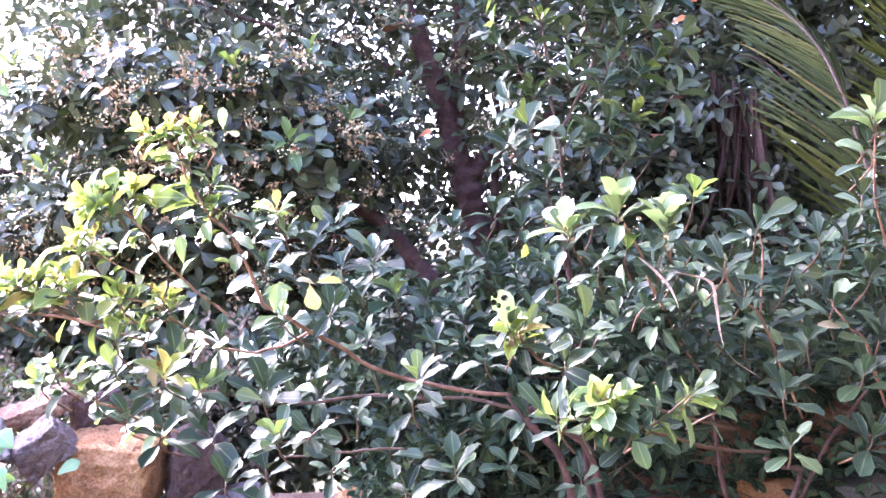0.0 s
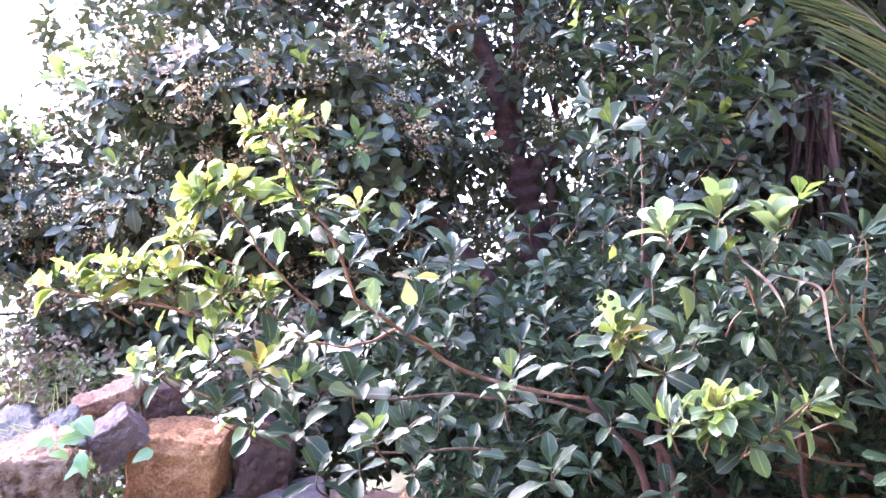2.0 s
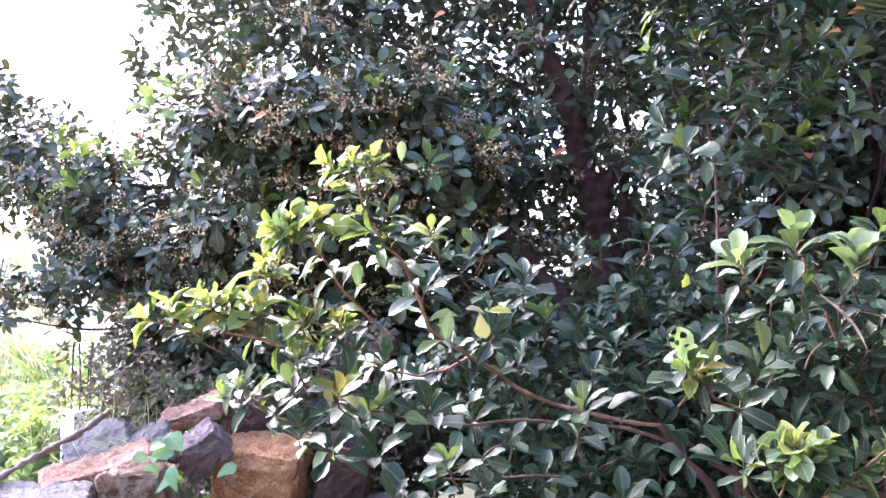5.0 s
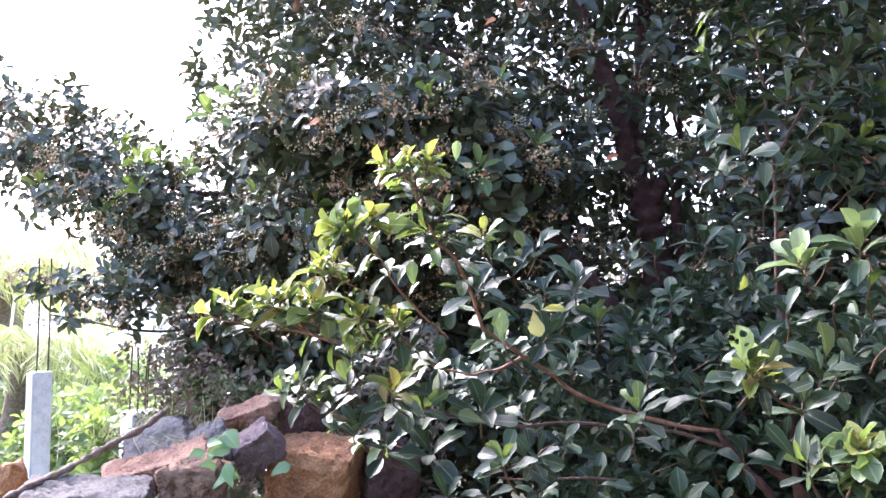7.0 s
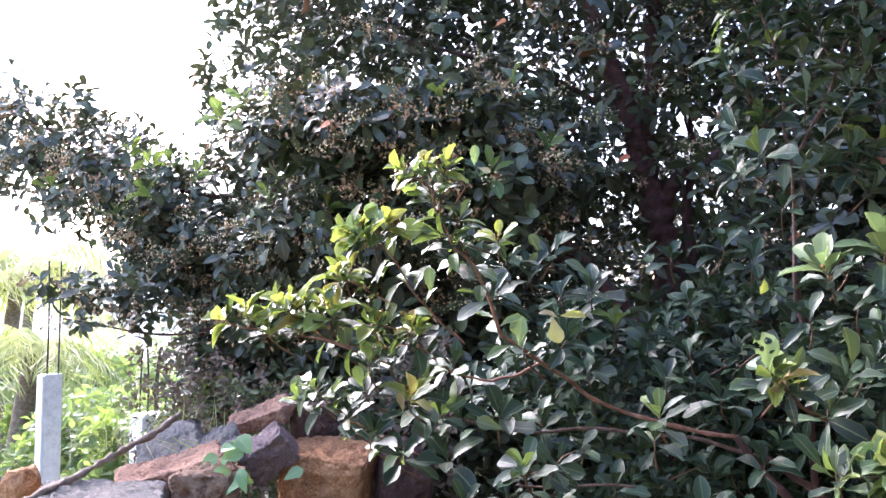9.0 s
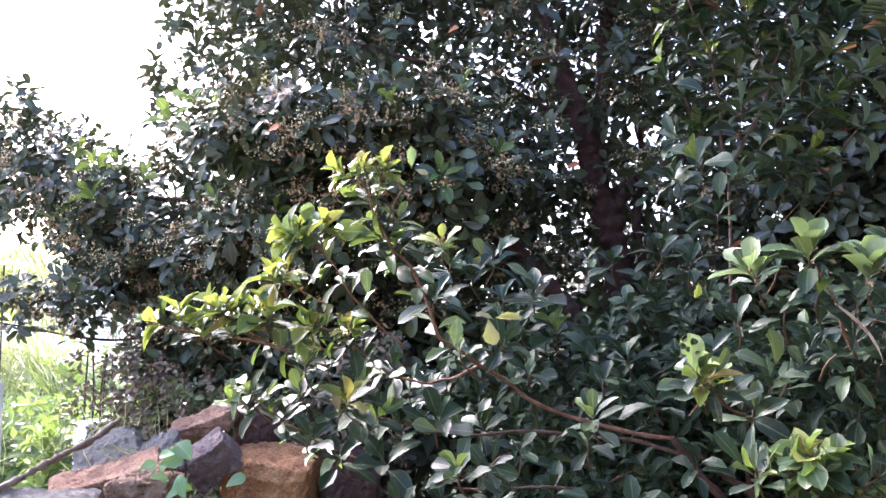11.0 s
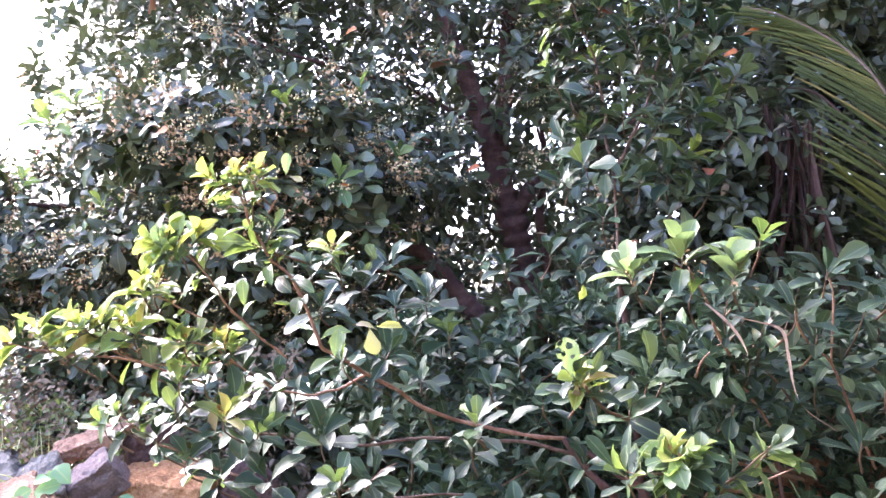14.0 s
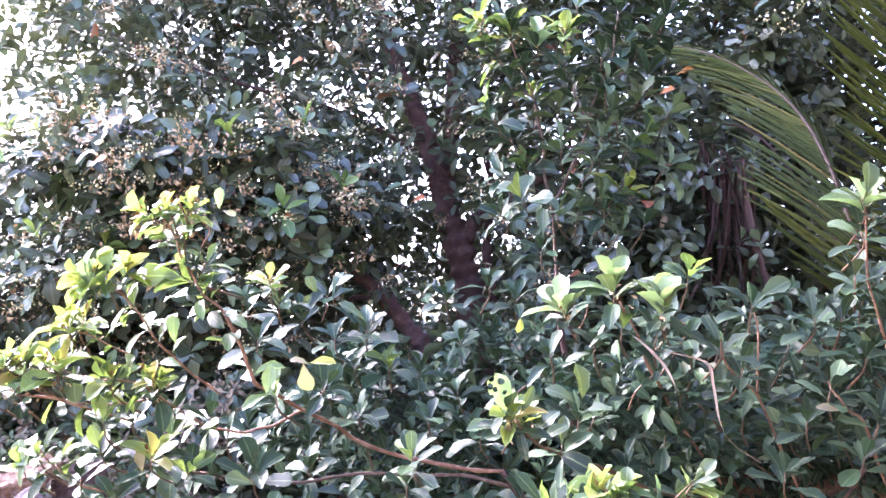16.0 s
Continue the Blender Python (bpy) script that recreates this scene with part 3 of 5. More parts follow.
def eaten_leaf(length):
    """A leaf with holes and a ragged edge."""
    bm = bmesh.new()
    us, vs = np.linspace(0, 1, 41), np.linspace(-1, 1, 27)
    half = np.interp(us, [0, 0.15, 0.35, 0.55, 0.75, 0.9, 1.0], [0.02, 0.05, 0.2, 0.29, 0.31, 0.24, 0.05])
    grid = [[bm.verts.new((u * length, v * w * length, length * (0.25 * abs(v) * w - 0.12 * u * u + 0.015 * math.sin(9 * u + 4 * v)))) for v in vs] for u, w in zip(us, half)]
    gone = ((0.62, 0.35, 0.07), (0.78, -0.3, 0.09), (0.5, -0.45, 0.06), (0.72, 0.75, 0.08), (0.92, 0.6, 0.10), (0.45, 0.95, 0.08))
    for i in range(40):
        for j in range(26):
            u, v = (us[i] + us[i + 1]) / 2, (vs[j] + vs[j + 1]) / 2
            if all(math.hypot(u - a, (v - c) * 0.3) > r for a, c, r in gone):
                bm.faces.new((grid[i][j], grid[i][j + 1], grid[i + 1][j + 1], grid[i + 1][j]))
    bmesh.ops.delete(bm, geom=[v for v in bm.verts if not v.link_faces], context="VERTS")
    return bm


def shrub_front(x, z):
    """How far the closed foliage of the shrub stands back, over its width and height."""
    deep = 0.42 * np.exp(-((x + 0.12) / 0.30) ** 2) / (1 + np.exp(-(z - 1.38) / 0.05))
    tall = 0.25 * np.exp(-((x - 0.35) / 0.22) ** 2) / (1 + np.exp(-(z - 1.62) / 0.04))
    low = 0.40 / (1 + np.exp((z - 1.12) / 0.04)) / (1 + np.exp(-(x - 0.35) / 0.06))
    dim = 0.35 * np.exp(-((x - 0.16) / 0.16) ** 2 - ((z - 1.46) / 0.14) ** 2)
    over = 0.20 / (1 + np.exp(-(z - 1.42) / 0.04)) / (1 + np.exp(-(x - 0.36) / 0.06))
    return 1.98 + deep + tall + low + dim - over + 0.9 * np.clip(1.28 - z, 0, 0.5)


LEAF_KINDS = {"y": M_YOUNG, "g": M_GROWN, "d": M_LEAF_ONE, "l": M_LIGHT, "p": M_PALE, "c": M_CREAM}


def build_shrub():
    rng = np.random.default_rng(11)
    shrub = thing("shrub", "large spreading shrub with glossy dark leaves and yellow-green young shoots", "shrub", at=(0.45, 2.3, 0))
    branches = (
        ([(0.17, 2.15, 1.18), (0.01, 2.12, 1.21), (-0.12, 2.08, 1.25), (-0.23, 2.0, 1.31), (-0.3, 1.88, 1.38), (-0.36, 1.74, 1.44), (-0.41, 1.68, 1.48), (-0.43, 1.64, 1.56), (-0.46, 1.61, 1.64), (-0.5, 1.59, 1.68), (-0.52, 1.57, 1.73), (-0.54, 1.54, 1.8), (-0.57, 1.52, 1.85)], 0.0065, 0.0022, M_TWIG),
        ([(-0.543, 1.54, 1.797), (-0.503, 1.52, 1.818), (-0.512, 1.5, 1.851), (-0.522, 1.49, 1.881)], 0.0020, 0.0012, M_TWIG),
        ([(-0.487, 1.54, 1.776), (-0.459, 1.51, 1.807), (-0.484, 1.5, 1.84), (-0.491, 1.49, 1.867)], 0.0020, 0.0012, M_TWIG),
        ([(-0.51, 1.74, 1.459), (-0.549, 1.7, 1.501), (-0.584, 1.64, 1.555), (-0.612, 1.6, 1.599), (-0.627, 1.58, 1.636), (-0.642, 1.56, 1.665), (-0.676, 1.53, 1.724), (-0.714, 1.51, 1.721)], 0.0029, 0.0014, M_TWIG),
        ([(-0.33, 1.82, 1.41), (-0.39, 1.76, 1.38), (-0.45, 1.73, 1.37), (-0.53, 1.7, 1.39), (-0.57, 1.66, 1.43), (-0.6, 1.6, 1.47), (-0.61, 1.57, 1.49), (-0.66, 1.54, 1.51), (-0.72, 1.53, 1.52), (-0.77, 1.51, 1.54)], 0.0035, 0.0014, M_TWIG),
        ([(-0.597, 1.6, 1.469), (-0.663, 1.58, 1.459), (-0.774, 1.56, 1.473), (-0.852, 1.53, 1.514), (-0.904, 1.5, 1.544), (-0.932, 1.49, 1.554)], 0.0020, 0.0014, M_TWIG),
        ([(-0.642, 1.58, 1.557), (-0.718, 1.55, 1.602), (-0.767, 1.53, 1.634)], 0.0019, 0.0013, M_TWIG),
        ([(0.242, 2.2, 1.116), (0.059, 2.15, 1.175), (-0.178, 2.05, 1.21), (-0.344, 1.92, 1.22), (-0.487, 1.8, 1.256), (-0.582, 1.72, 1.293), (-0.621, 1.62, 1.346)], 0.0058, 0.0022, M_STEM),
        ([(-0.114, 1.9, 1.092), (-0.245, 1.8, 1.114), (-0.317, 1.74, 1.124), (-0.387, 1.7, 1.134)], 0.0031, 0.0018, M_STEM),
        ([(-0.619, 1.74, 1.187), (-0.712, 1.68, 1.241), (-0.772, 1.62, 1.29), (-0.812, 1.58, 1.342), (-0.837, 1.55, 1.389)], 0.0026, 0.0013, M_TWIG),
        ([(-0.248, 1.66, 1.221), (-0.292, 1.55, 1.205), (-0.336, 1.48, 1.207), (-0.344, 1.45, 1.257)], 0.0023, 0.0014, M_GREEN_TWIG),
        ([(0.81, 1.9, 1.037), (0.503, 1.5, 1.153), (0.317, 1.27, 1.24), (0.28, 1.27, 1.266), (0.257, 1.26, 1.298)], 0.0037, 0.0017, M_GREEN_TWIG),
        ([(0.317, 1.27, 1.24), (0.375, 1.28, 1.26), (0.431, 1.3, 1.295)], 0.0023, 0.0014, M_GREEN_TWIG),
        ([(0.28, 1.27, 1.266), (0.23, 1.29, 1.259), (0.187, 1.3, 1.263)], 0.0020, 0.0014, M_GREEN_TWIG),
        ([(0.765, 2.0, 1.077), (0.473, 1.75, 1.193), (0.287, 1.58, 1.293), (0.194, 1.5, 1.339), (0.15, 1.44, 1.386), (0.132, 1.43, 1.415)], 0.0048, 0.0022, M_GREEN_TWIG),
        ([(0.813, 2.2, 1.103), (0.598, 1.9, 1.336), (0.479, 1.7, 1.486), (0.447, 1.66, 1.565), (0.419, 1.66, 1.624)], 0.0041, 0.0022, M_TWIG),
        ([(0.95, 2.0, 1.097), (0.75, 1.75, 1.392), (0.631, 1.62, 1.478), (0.602, 1.56, 1.533)], 0.0034, 0.0019, M_TWIG),
        ([(0.75, 1.75, 1.392), (0.752, 1.72, 1.512), (0.737, 1.7, 1.604)], 0.0027, 0.0019, M_TWIG),
        ([(1.119, 1.9, 1.135), (0.897, 1.58, 1.342), (0.82, 1.52, 1.397), (0.8, 1.52, 1.433)], 0.0034, 0.0019, M_TWIG),
        ([(1.092, 1.75, 1.374), (0.978, 1.62, 1.585), (0.931, 1.55, 1.702), (0.925, 1.52, 1.805)], 0.0034, 0.0019, M_TWIG),
        ([(-0.663, 1.620, 1.418), (-0.757, 1.570, 1.461), (-0.856, 1.540, 1.489), (-0.939, 1.510, 1.506), (-1.021, 1.490, 1.528)], 0.0030, 0.0014, M_TWIG),
    )
    shoots = (
        ([(0.403, 2.4, 1.545), (0.402, 2.36, 1.763), (0.391, 2.3, 1.976), (0.373, 2.27, 2.154), (0.35, 2.25, 2.307), (0.3, 2.22, 2.428), (0.279, 2.21, 2.547)], 0.0060, 0.0025, M_STEM),
        ([(0.391, 2.3, 1.972), (0.44, 2.3, 2.047), (0.49, 2.29, 2.135), (0.522, 2.28, 2.224), (0.551, 2.26, 2.31), (0.614, 2.25, 2.445), (0.644, 2.25, 2.587), (0.666, 2.25, 2.742)], 0.0054, 0.0022, M_STEM),
        ([(0.522, 2.28, 2.224), (0.484, 2.26, 2.313), (0.456, 2.25, 2.405), (0.461, 2.23, 2.519)], 0.0029, 0.0014, M_STEM),
        ([(0.553, 2.27, 2.304), (0.659, 2.26, 2.4), (0.768, 2.28, 2.528), (0.85, 2.3, 2.641), (0.935, 2.32, 2.768)], 0.0027, 0.0014, M_STEM),
        ([(0.35, 2.25, 2.307), (0.282, 2.26, 2.36), (0.224, 2.24, 2.487), (0.192, 2.22, 2.574)], 0.0024, 0.0013, M_STEM),
        ([(0.335, 2.34, 2.042), (0.313, 2.34, 2.119), (0.298, 2.33, 2.193), (0.261, 2.32, 2.22)], 0.0024, 0.0014, M_STEM),
        ([(0.512, 2.28, 1.857), (0.558, 2.26, 1.933), (0.577, 2.25, 1.984), (0.618, 2.24, 2.016)], 0.0020, 0.0012, M_GREEN_TWIG),
    )
    roots = (
        ([(0.45, 2.35, -0.05), (0.42, 2.28, 0.55), (0.32, 2.2, 0.98), (0.17, 2.15, 1.18)], 0.016, 0.0098, M_BARK),
        ([(0.55, 2.40, -0.05), (0.50, 2.32, 0.6), (0.42, 2.28, 0.98), (0.24, 2.2, 1.13)], 0.015, 0.009, M_BARK),
        ([(0.50, 2.42, -0.05), (0.44, 2.42, 0.8), (0.43, 2.41, 1.4), (0.405, 2.40, 1.63)], 0.013, 0.0092, M_BARK),
        ([(0.75, 2.42, -0.05), (0.92, 2.25, 0.6), (0.98, 2.1, 0.92), (0.80, 1.9, 1.02)], 0.010, 0.006, M_BARK),
        ([(0.70, 2.45, -0.05), (0.86, 2.36, 0.7), (0.80, 2.25, 1.08)], 0.010, 0.006, M_BARK),
        ([(1.05, 2.65, -0.05), (1.12, 2.55, 0.6), (1.16, 2.3, 0.95), (1.10, 1.95, 1.17)], 0.009, 0.004, M_BARK),
        ([(1.20, 2.25, -0.05), (1.22, 2.0, 0.8), (1.14, 1.9, 1.2)], 0.010, 0.005, M_BARK),
    )
    for pts, r0, r1, mat in (*roots, *branches, *shoots):
        bend = random.Random(len(pts) + int(r0 * 1e5))
        kinked = [pts[0]]
        for a, c in zip(pts, pts[1:]):
            kinked += [[(a[i] + c[i]) / 2 + bend.gauss(0, 0.003) for i in range(3)], c]
        bm = bmesh.new()
        tube(bm, kinked, r0, r1, sides=8, steps=4, rough=0.09, seed=len(pts))
        part("stem" if mat is M_BARK else "branch", bm, mat, shrub)

    # the outer stems stand clear, with few leaves close in front of them
    clear = [np.array([tuple(v) for v in spline(line[0], 5)]) for line in (*branches[:8], *branches[11:15], *shoots[:2])]

    def covers(q, reach):
        hit = np.zeros(len(q), bool)
        for line in clear:
            for c in line:
                hit |= (np.hypot(q[:, 0] / q[:, 1] - c[0] / c[1], (q[:, 2] - 1.5) / q[:, 1] - (c[2] - 1.5) / c[1]) < reach) & (q[:, 1] < c[1] + 0.04)
        return hit

    # closed inner foliage: leaf whorls on side twigs, in clumps with dark hollows between them
    n = 3000
    p = np.stack([rng.uniform(-0.72, 2.0, n), np.zeros(n), rng.uniform(0.35, 2.0, n)], 1)
    top = shrub_top(p[:, 0]) - 0.06
    p = p[p[:, 2] < top]
    n = len(p)
    p[:, 1] = shrub_front(p[:, 0], p[:, 2]) + np.abs(rng.normal(size=n)) * 0.36 + 0.11 * clumpy(p * np.array([1, 0, 1]), 9.0, 4)
    left = np.interp(p[:, 2], [0.3, 1.10, 1.2, 1.3, 1.45, 1.6], [-0.34, -0.40, -0.58, -0.66, -0.50, -0.36])
    p = p[p[:, 0] > left + np.abs(rng.normal(size=n)) * 0.08]
    hollow = clumpy(p * np.array([1, 0.3, 1]), 13.0, 8) < np.interp(p[:, 2], [1.2, 1.45], [-0.08, -0.30])
    p = p[~(hollow & (p[:, 1] < 2.45) & (rng.uniform(0, 1, len(p)) < 0.82))]
    open_foot = np.exp(-((p[:, 0] - 0.66) / 0.10) ** 2) * (p[:, 2] < 1.12)
    p = p[rng.uniform(0, 1, len(p)) > open_foot]
    deepest = rng.uniform((0.0, 2.45, 0.55), (1.9, 2.85, 1.40), (480, 3))
    p = np.concatenate([p, deepest])
    p = p[~(covers(p, 0.030) & (rng.uniform(0, 1, len(p)) < 0.9))]
    bm = bmesh.new()
    for k in rng.choice(len(p), min(len(p), 420), replace=False):
        foot = p[k] + np.array([rng.normal() * 0.09 + 0.04, 0.07 + rng.uniform(0, 0.07), -0.09 - rng.uniform(0, 0.06)])
        tube(bm, [foot, (foot + p[k]) / 2 + rng.normal(size=3) * 0.012, p[k]], 0.0030, 0.0016, sides=5, steps=3, seed=int(k))
    part("twig", bm, M_GREEN_TWIG, shrub)["kind"] = "stuff"
    ax = unit(rng.normal(size=p.shape) * 0.42 + np.array([-0.08, -0.32, 0.9]))
    a = rosettes(p, ax, 8, rng.uniform(0.056, 0.080, len(p)), rng, 20, 92, 0.007)
    mesh_part("foliage", leaves_mesh("foliage", M_LEAF, MEDIUM, *a, rng), shrub)["kind"] = "stuff"

    # whorls that can be told apart
    variants = {k: leaf_variants("leaf", m, BROAD if k in "yl" else OBOVATE, rng, 6) for k, m in LEAF_KINDS.items()}
    tips = []

    def whorl_group(rows):
        for x, y, z, lean, rise, count, size, kind in rows:
            at, axis = np.array((x, y, z)), unit(np.array((lean, -0.38, rise)))
            bm = bmesh.new()
            root = at - axis * 0.07 + np.array([rng.normal() * 0.02 + 0.015, 0.06, -0.015])
            tube(bm, [root, at - axis * 0.04, at], 0.0025, 0.0015, sides=6, steps=3)
            stem = part("shoot", bm, M_GREEN_TWIG, shrub)
            if kind in "yl":
                tips.append(at + axis * 0.01)
                parts = ((kind, 0, max(4, count - 2) if kind == "y" else 5, size * 1.12, 8, 76 if kind == "y" else 50), ("p", 0.004, 4, size, 12, 55) if kind == "l" else ("g", 0.012, 3, size * 1.1, 40, 80), ("g" if size < 0.06 else "d", 0.018, 4, size * 1.05, 55, 88))
            elif kind == "g":
                parts = (("g", 0, max(3, count // 2), size * 0.9, 12, 50), ("d", 0.010, count - count // 2 + 1, size * 1.05, 50, 95))
            else:
                parts = ((kind, 0, count, size, 14, 90),)
            for k, back_by, many, ln, inner, outer in parts:
                rows_of = rosettes((at - axis * back_by)[None], axis[None], many, np.array([ln]), rng, inner, outer, 0.005)
                if y < 1.63:
                    single_leaves(stem, "leaf", variants[k], *rows_of, rng)
                else:
                    joined = {"d": M_LEAF, "g": M_FRESH}
                    mesh_part("leaf_whorl", leaves_mesh("leaf_whorl", joined.get(k, LEAF_KINDS[k]), OBOVATE, *rows_of, rng), stem)

    def leaf_group(rows):
        for x, y, z, dx, dz, size, kind in rows:
            single_leaves(shrub, "leaf", variants[kind], [(x, y, z)], [(dx, -0.18, dz)], [(0.12 + rng.normal() * 0.25, -1.0, 0.6 + rng.normal() * 0.3)], [size * (0.75 if kind == "c" else 0.95)], rng)

    # young leaf whorls at the tips of the tall left spray
    whorl_group((
        (-0.541, 1.5, 1.86, -0.2, 1, 7, 0.045, "y"),
        (-0.495, 1.5, 1.858, 0.3, 1, 8, 0.051, "y"),
        (-0.6, 1.52, 1.852, -0.9, 0.6, 4, 0.056, "y"),
        (-0.519, 1.53, 1.806, 0.1, 1, 5, 0.062, "g"),
        (-0.479, 1.55, 1.746, 0.4, 0.8, 5, 0.063, "g"),
        (-0.527, 1.58, 1.71, -0.8, 0.3, 4, 0.084, "g"),
        (-0.484, 1.6, 1.704, 0.5, 0.6, 4, 0.068, "d"),
        (-0.695, 1.52, 1.724, -0.5, 0.8, 8, 0.068, "y"),
        (-0.648, 1.55, 1.731, 0.5, 0.8, 6, 0.066, "y"),
        (-0.724, 1.52, 1.714, -1, 0.2, 4, 0.061, "y"),
        (-0.511, 1.62, 1.657, -0.6, 0.6, 5, 0.071, "d"),
    ))
    # young leaf whorls along the low left spray
    whorl_group((
        (-0.756, 1.52, 1.627, -0.2, 1, 7, 0.056, "y"),
        (-0.735, 1.55, 1.639, 0.4, 1, 5, 0.049, "y"),
        (-0.835, 1.5, 1.549, -0.5, 0.8, 8, 0.067, "y"),
        (-0.869, 1.48, 1.562, -0.6, 0.8, 7, 0.063, "y"),
        (-0.76, 1.5, 1.539, 0.1, 1, 6, 0.075, "y"),
        (-0.67, 1.53, 1.516, 0, 1, 6, 0.060, "y"),
        (-0.595, 1.55, 1.512, -0.1, 1, 8, 0.049, "y"),
        (-0.589, 1.58, 1.487, 0.3, 0.6, 5, 0.064, "g"),
        (-0.693, 1.55, 1.428, 0, 1, 6, 0.062, "g"),
        (-0.596, 1.66, 1.428, 0.3, 0.5, 6, 0.077, "d"),
        (-0.662, 1.62, 1.422, 0, 0.8, 6, 0.069, "d"),
        (-0.544, 1.78, 1.404, 0.1, 0.8, 6, 0.086, "d"),
    ))
    # far end of the low left spray
    whorl_group((
        (-1.022, 1.500, 1.530, -0.9, 0.5, 6, 0.061, "y"),
        (-0.970, 1.500, 1.549, -0.3, 1, 7, 0.066, "y"),
        (-0.927, 1.520, 1.516, -0.2, 1, 7, 0.070, "y"),
        (-0.862, 1.540, 1.508, 0, 1, 6, 0.071, "y"),
        (-0.811, 1.550, 1.546, 0, 1, 6, 0.066, "y"),
        (-0.788, 1.580, 1.487, 0.2, 0.8, 6, 0.075, "d"),
        (-0.732, 1.660, 1.416, 0.2, 0.8, 6, 0.084, "d"),
        (-0.864, 1.560, 1.345, -0.3, 0.9, 5, 0.069, "g"),
    ))
    # leaf whorls on the lowest left branch
    whorl_group((
        (-0.831, 1.56, 1.364, -0.3, 1, 5, 0.061, "g"),
        (-0.762, 1.6, 1.307, 0, 1, 6, 0.083, "d"),
        (-0.722, 1.66, 1.246, 0.2, 0.7, 6, 0.089, "d"),
        (-0.723, 1.6, 1.365, -0.2, 0.8, 6, 0.079, "g"),
        (-0.606, 1.58, 1.349, 0.1, 0.8, 7, 0.076, "y"),
        (-0.549, 1.64, 1.302, 0.4, 0.6, 6, 0.084, "g"),
        (-0.655, 1.68, 1.2, 0.2, 0.6, 6, 0.090, "d"),
        (-0.505, 1.78, 1.348, 0, 0.9, 6, 0.094, "d"),
        (-0.42, 1.7, 1.287, 0.2, 0.9, 6, 0.093, "d"),
        (-0.54, 1.66, 1.198, -0.2, 0.8, 6, 0.089, "d"),
        (-0.494, 1.62, 1.106, 0.1, 0.8, 6, 0.086, "d"),
    ))
    # glossy dark whorls in the middle of the shrub
    whorl_group((
        (-0.454, 2.15, 1.688, 0, 1, 7, 0.093, "g"),
        (-0.477, 2.15, 1.753, 0, 1, 5, 0.073, "y"),
        (-0.338, 2.35, 1.72, 0.1, 1, 7, 0.112, "d"),
        (-0.205, 2.2, 1.602, 0.1, 1, 8, 0.109, "d"),
        (-0.393, 2.2, 1.655, 0, 1, 7, 0.098, "d"),
        (-0.508, 2.0, 1.672, 0, 1, 7, 0.093, "d"),
        (-0.468, 1.95, 1.583, 0.1, 0.9, 7, 0.093, "d"),
        (-0.144, 2.22, 1.489, 0, 1, 8, 0.103, "g"),
        (-0.05, 2.2, 1.476, 0.2, 0.9, 7, 0.095, "d"),
        (-0.3, 2.2, 1.582, 0, 0.9, 7, 0.102, "d"),
        (-0.356, 1.62, 1.455, -0.2, 0.9, 5, 0.067, "g"),
        (-0.263, 1.75, 1.465, 0.4, 0.6, 7, 0.084, "d"),
    ))
    # dark whorls before the hollow of the shrub
    whorl_group((
        (-0.028, 1.890, 1.362, 0, 1, 8, 0.081, "d"),
        (-0.065, 1.62, 1.31, 0, 0.9, 8, 0.082, "g"),
        (-0.079, 1.6, 1.259, 0, 0.8, 7, 0.076, "d"),
        (-0.224, 2.106, 1.365, 0, 0.9, 7, 0.087, "d"),
        (0.054, 2.106, 1.415, -0.1, 0.9, 7, 0.084, "d"),
        (0.040, 2.376, 1.698, 0, 0.9, 7, 0.081, "d"),
        (-0.035, 2.484, 1.720, 0, 1, 5, 0.074, "d"),
        (0.075, 2.268, 1.555, 0, 1, 7, 0.084, "d"),
        (0.164, 2.160, 1.715, 0, 1, 8, 0.096, "d"),
        (0.245, 2.160, 1.670, 0.1, 0.9, 7, 0.089, "d"),
        (0.100, 1.890, 1.320, 0, 0.9, 7, 0.081, "d"),
        (-0.252, 2.268, 1.494, 0, 0.9, 7, 0.094, "d"),
    ))
    # low dark whorls of the shrub
    whorl_group((
        (-0.342, 1.46, 1.222, -0.1, 1, 8, 0.074, "g"),
        (-0.277, 1.5, 1.228, 0.4, 0.8, 6, 0.065, "d"),
        (0.005, 1.52, 1.135, -0.1, 0.9, 8, 0.094, "d"),
        (-0.349, 1.960, 1.247, -0.2, 1, 7, 0.086, "d"),
        (-0.243, 1.926, 1.181, 0, 0.9, 7, 0.08, "d"),
        (-0.305, 1.904, 1.052, 0.2, 0.9, 7, 0.081, "d"),
        (-0.162, 1.960, 1.074, 0, 0.9, 7, 0.084, "d"),
        (-0.389, 1.55, 1.142, 0, 0.8, 7, 0.074, "d"),
        (-0.120, 1.904, 0.985, 0, 0.9, 7, 0.081, "d"),
        (0.194, 1.904, 1.154, 0, 0.9, 7, 0.079, "d"),
        (0.148, 1.960, 1.028, 0, 0.9, 7, 0.078, "d"),
        (0.329, 1.904, 0.989, 0.1, 0.9, 7, 0.076, "d"),
    ))
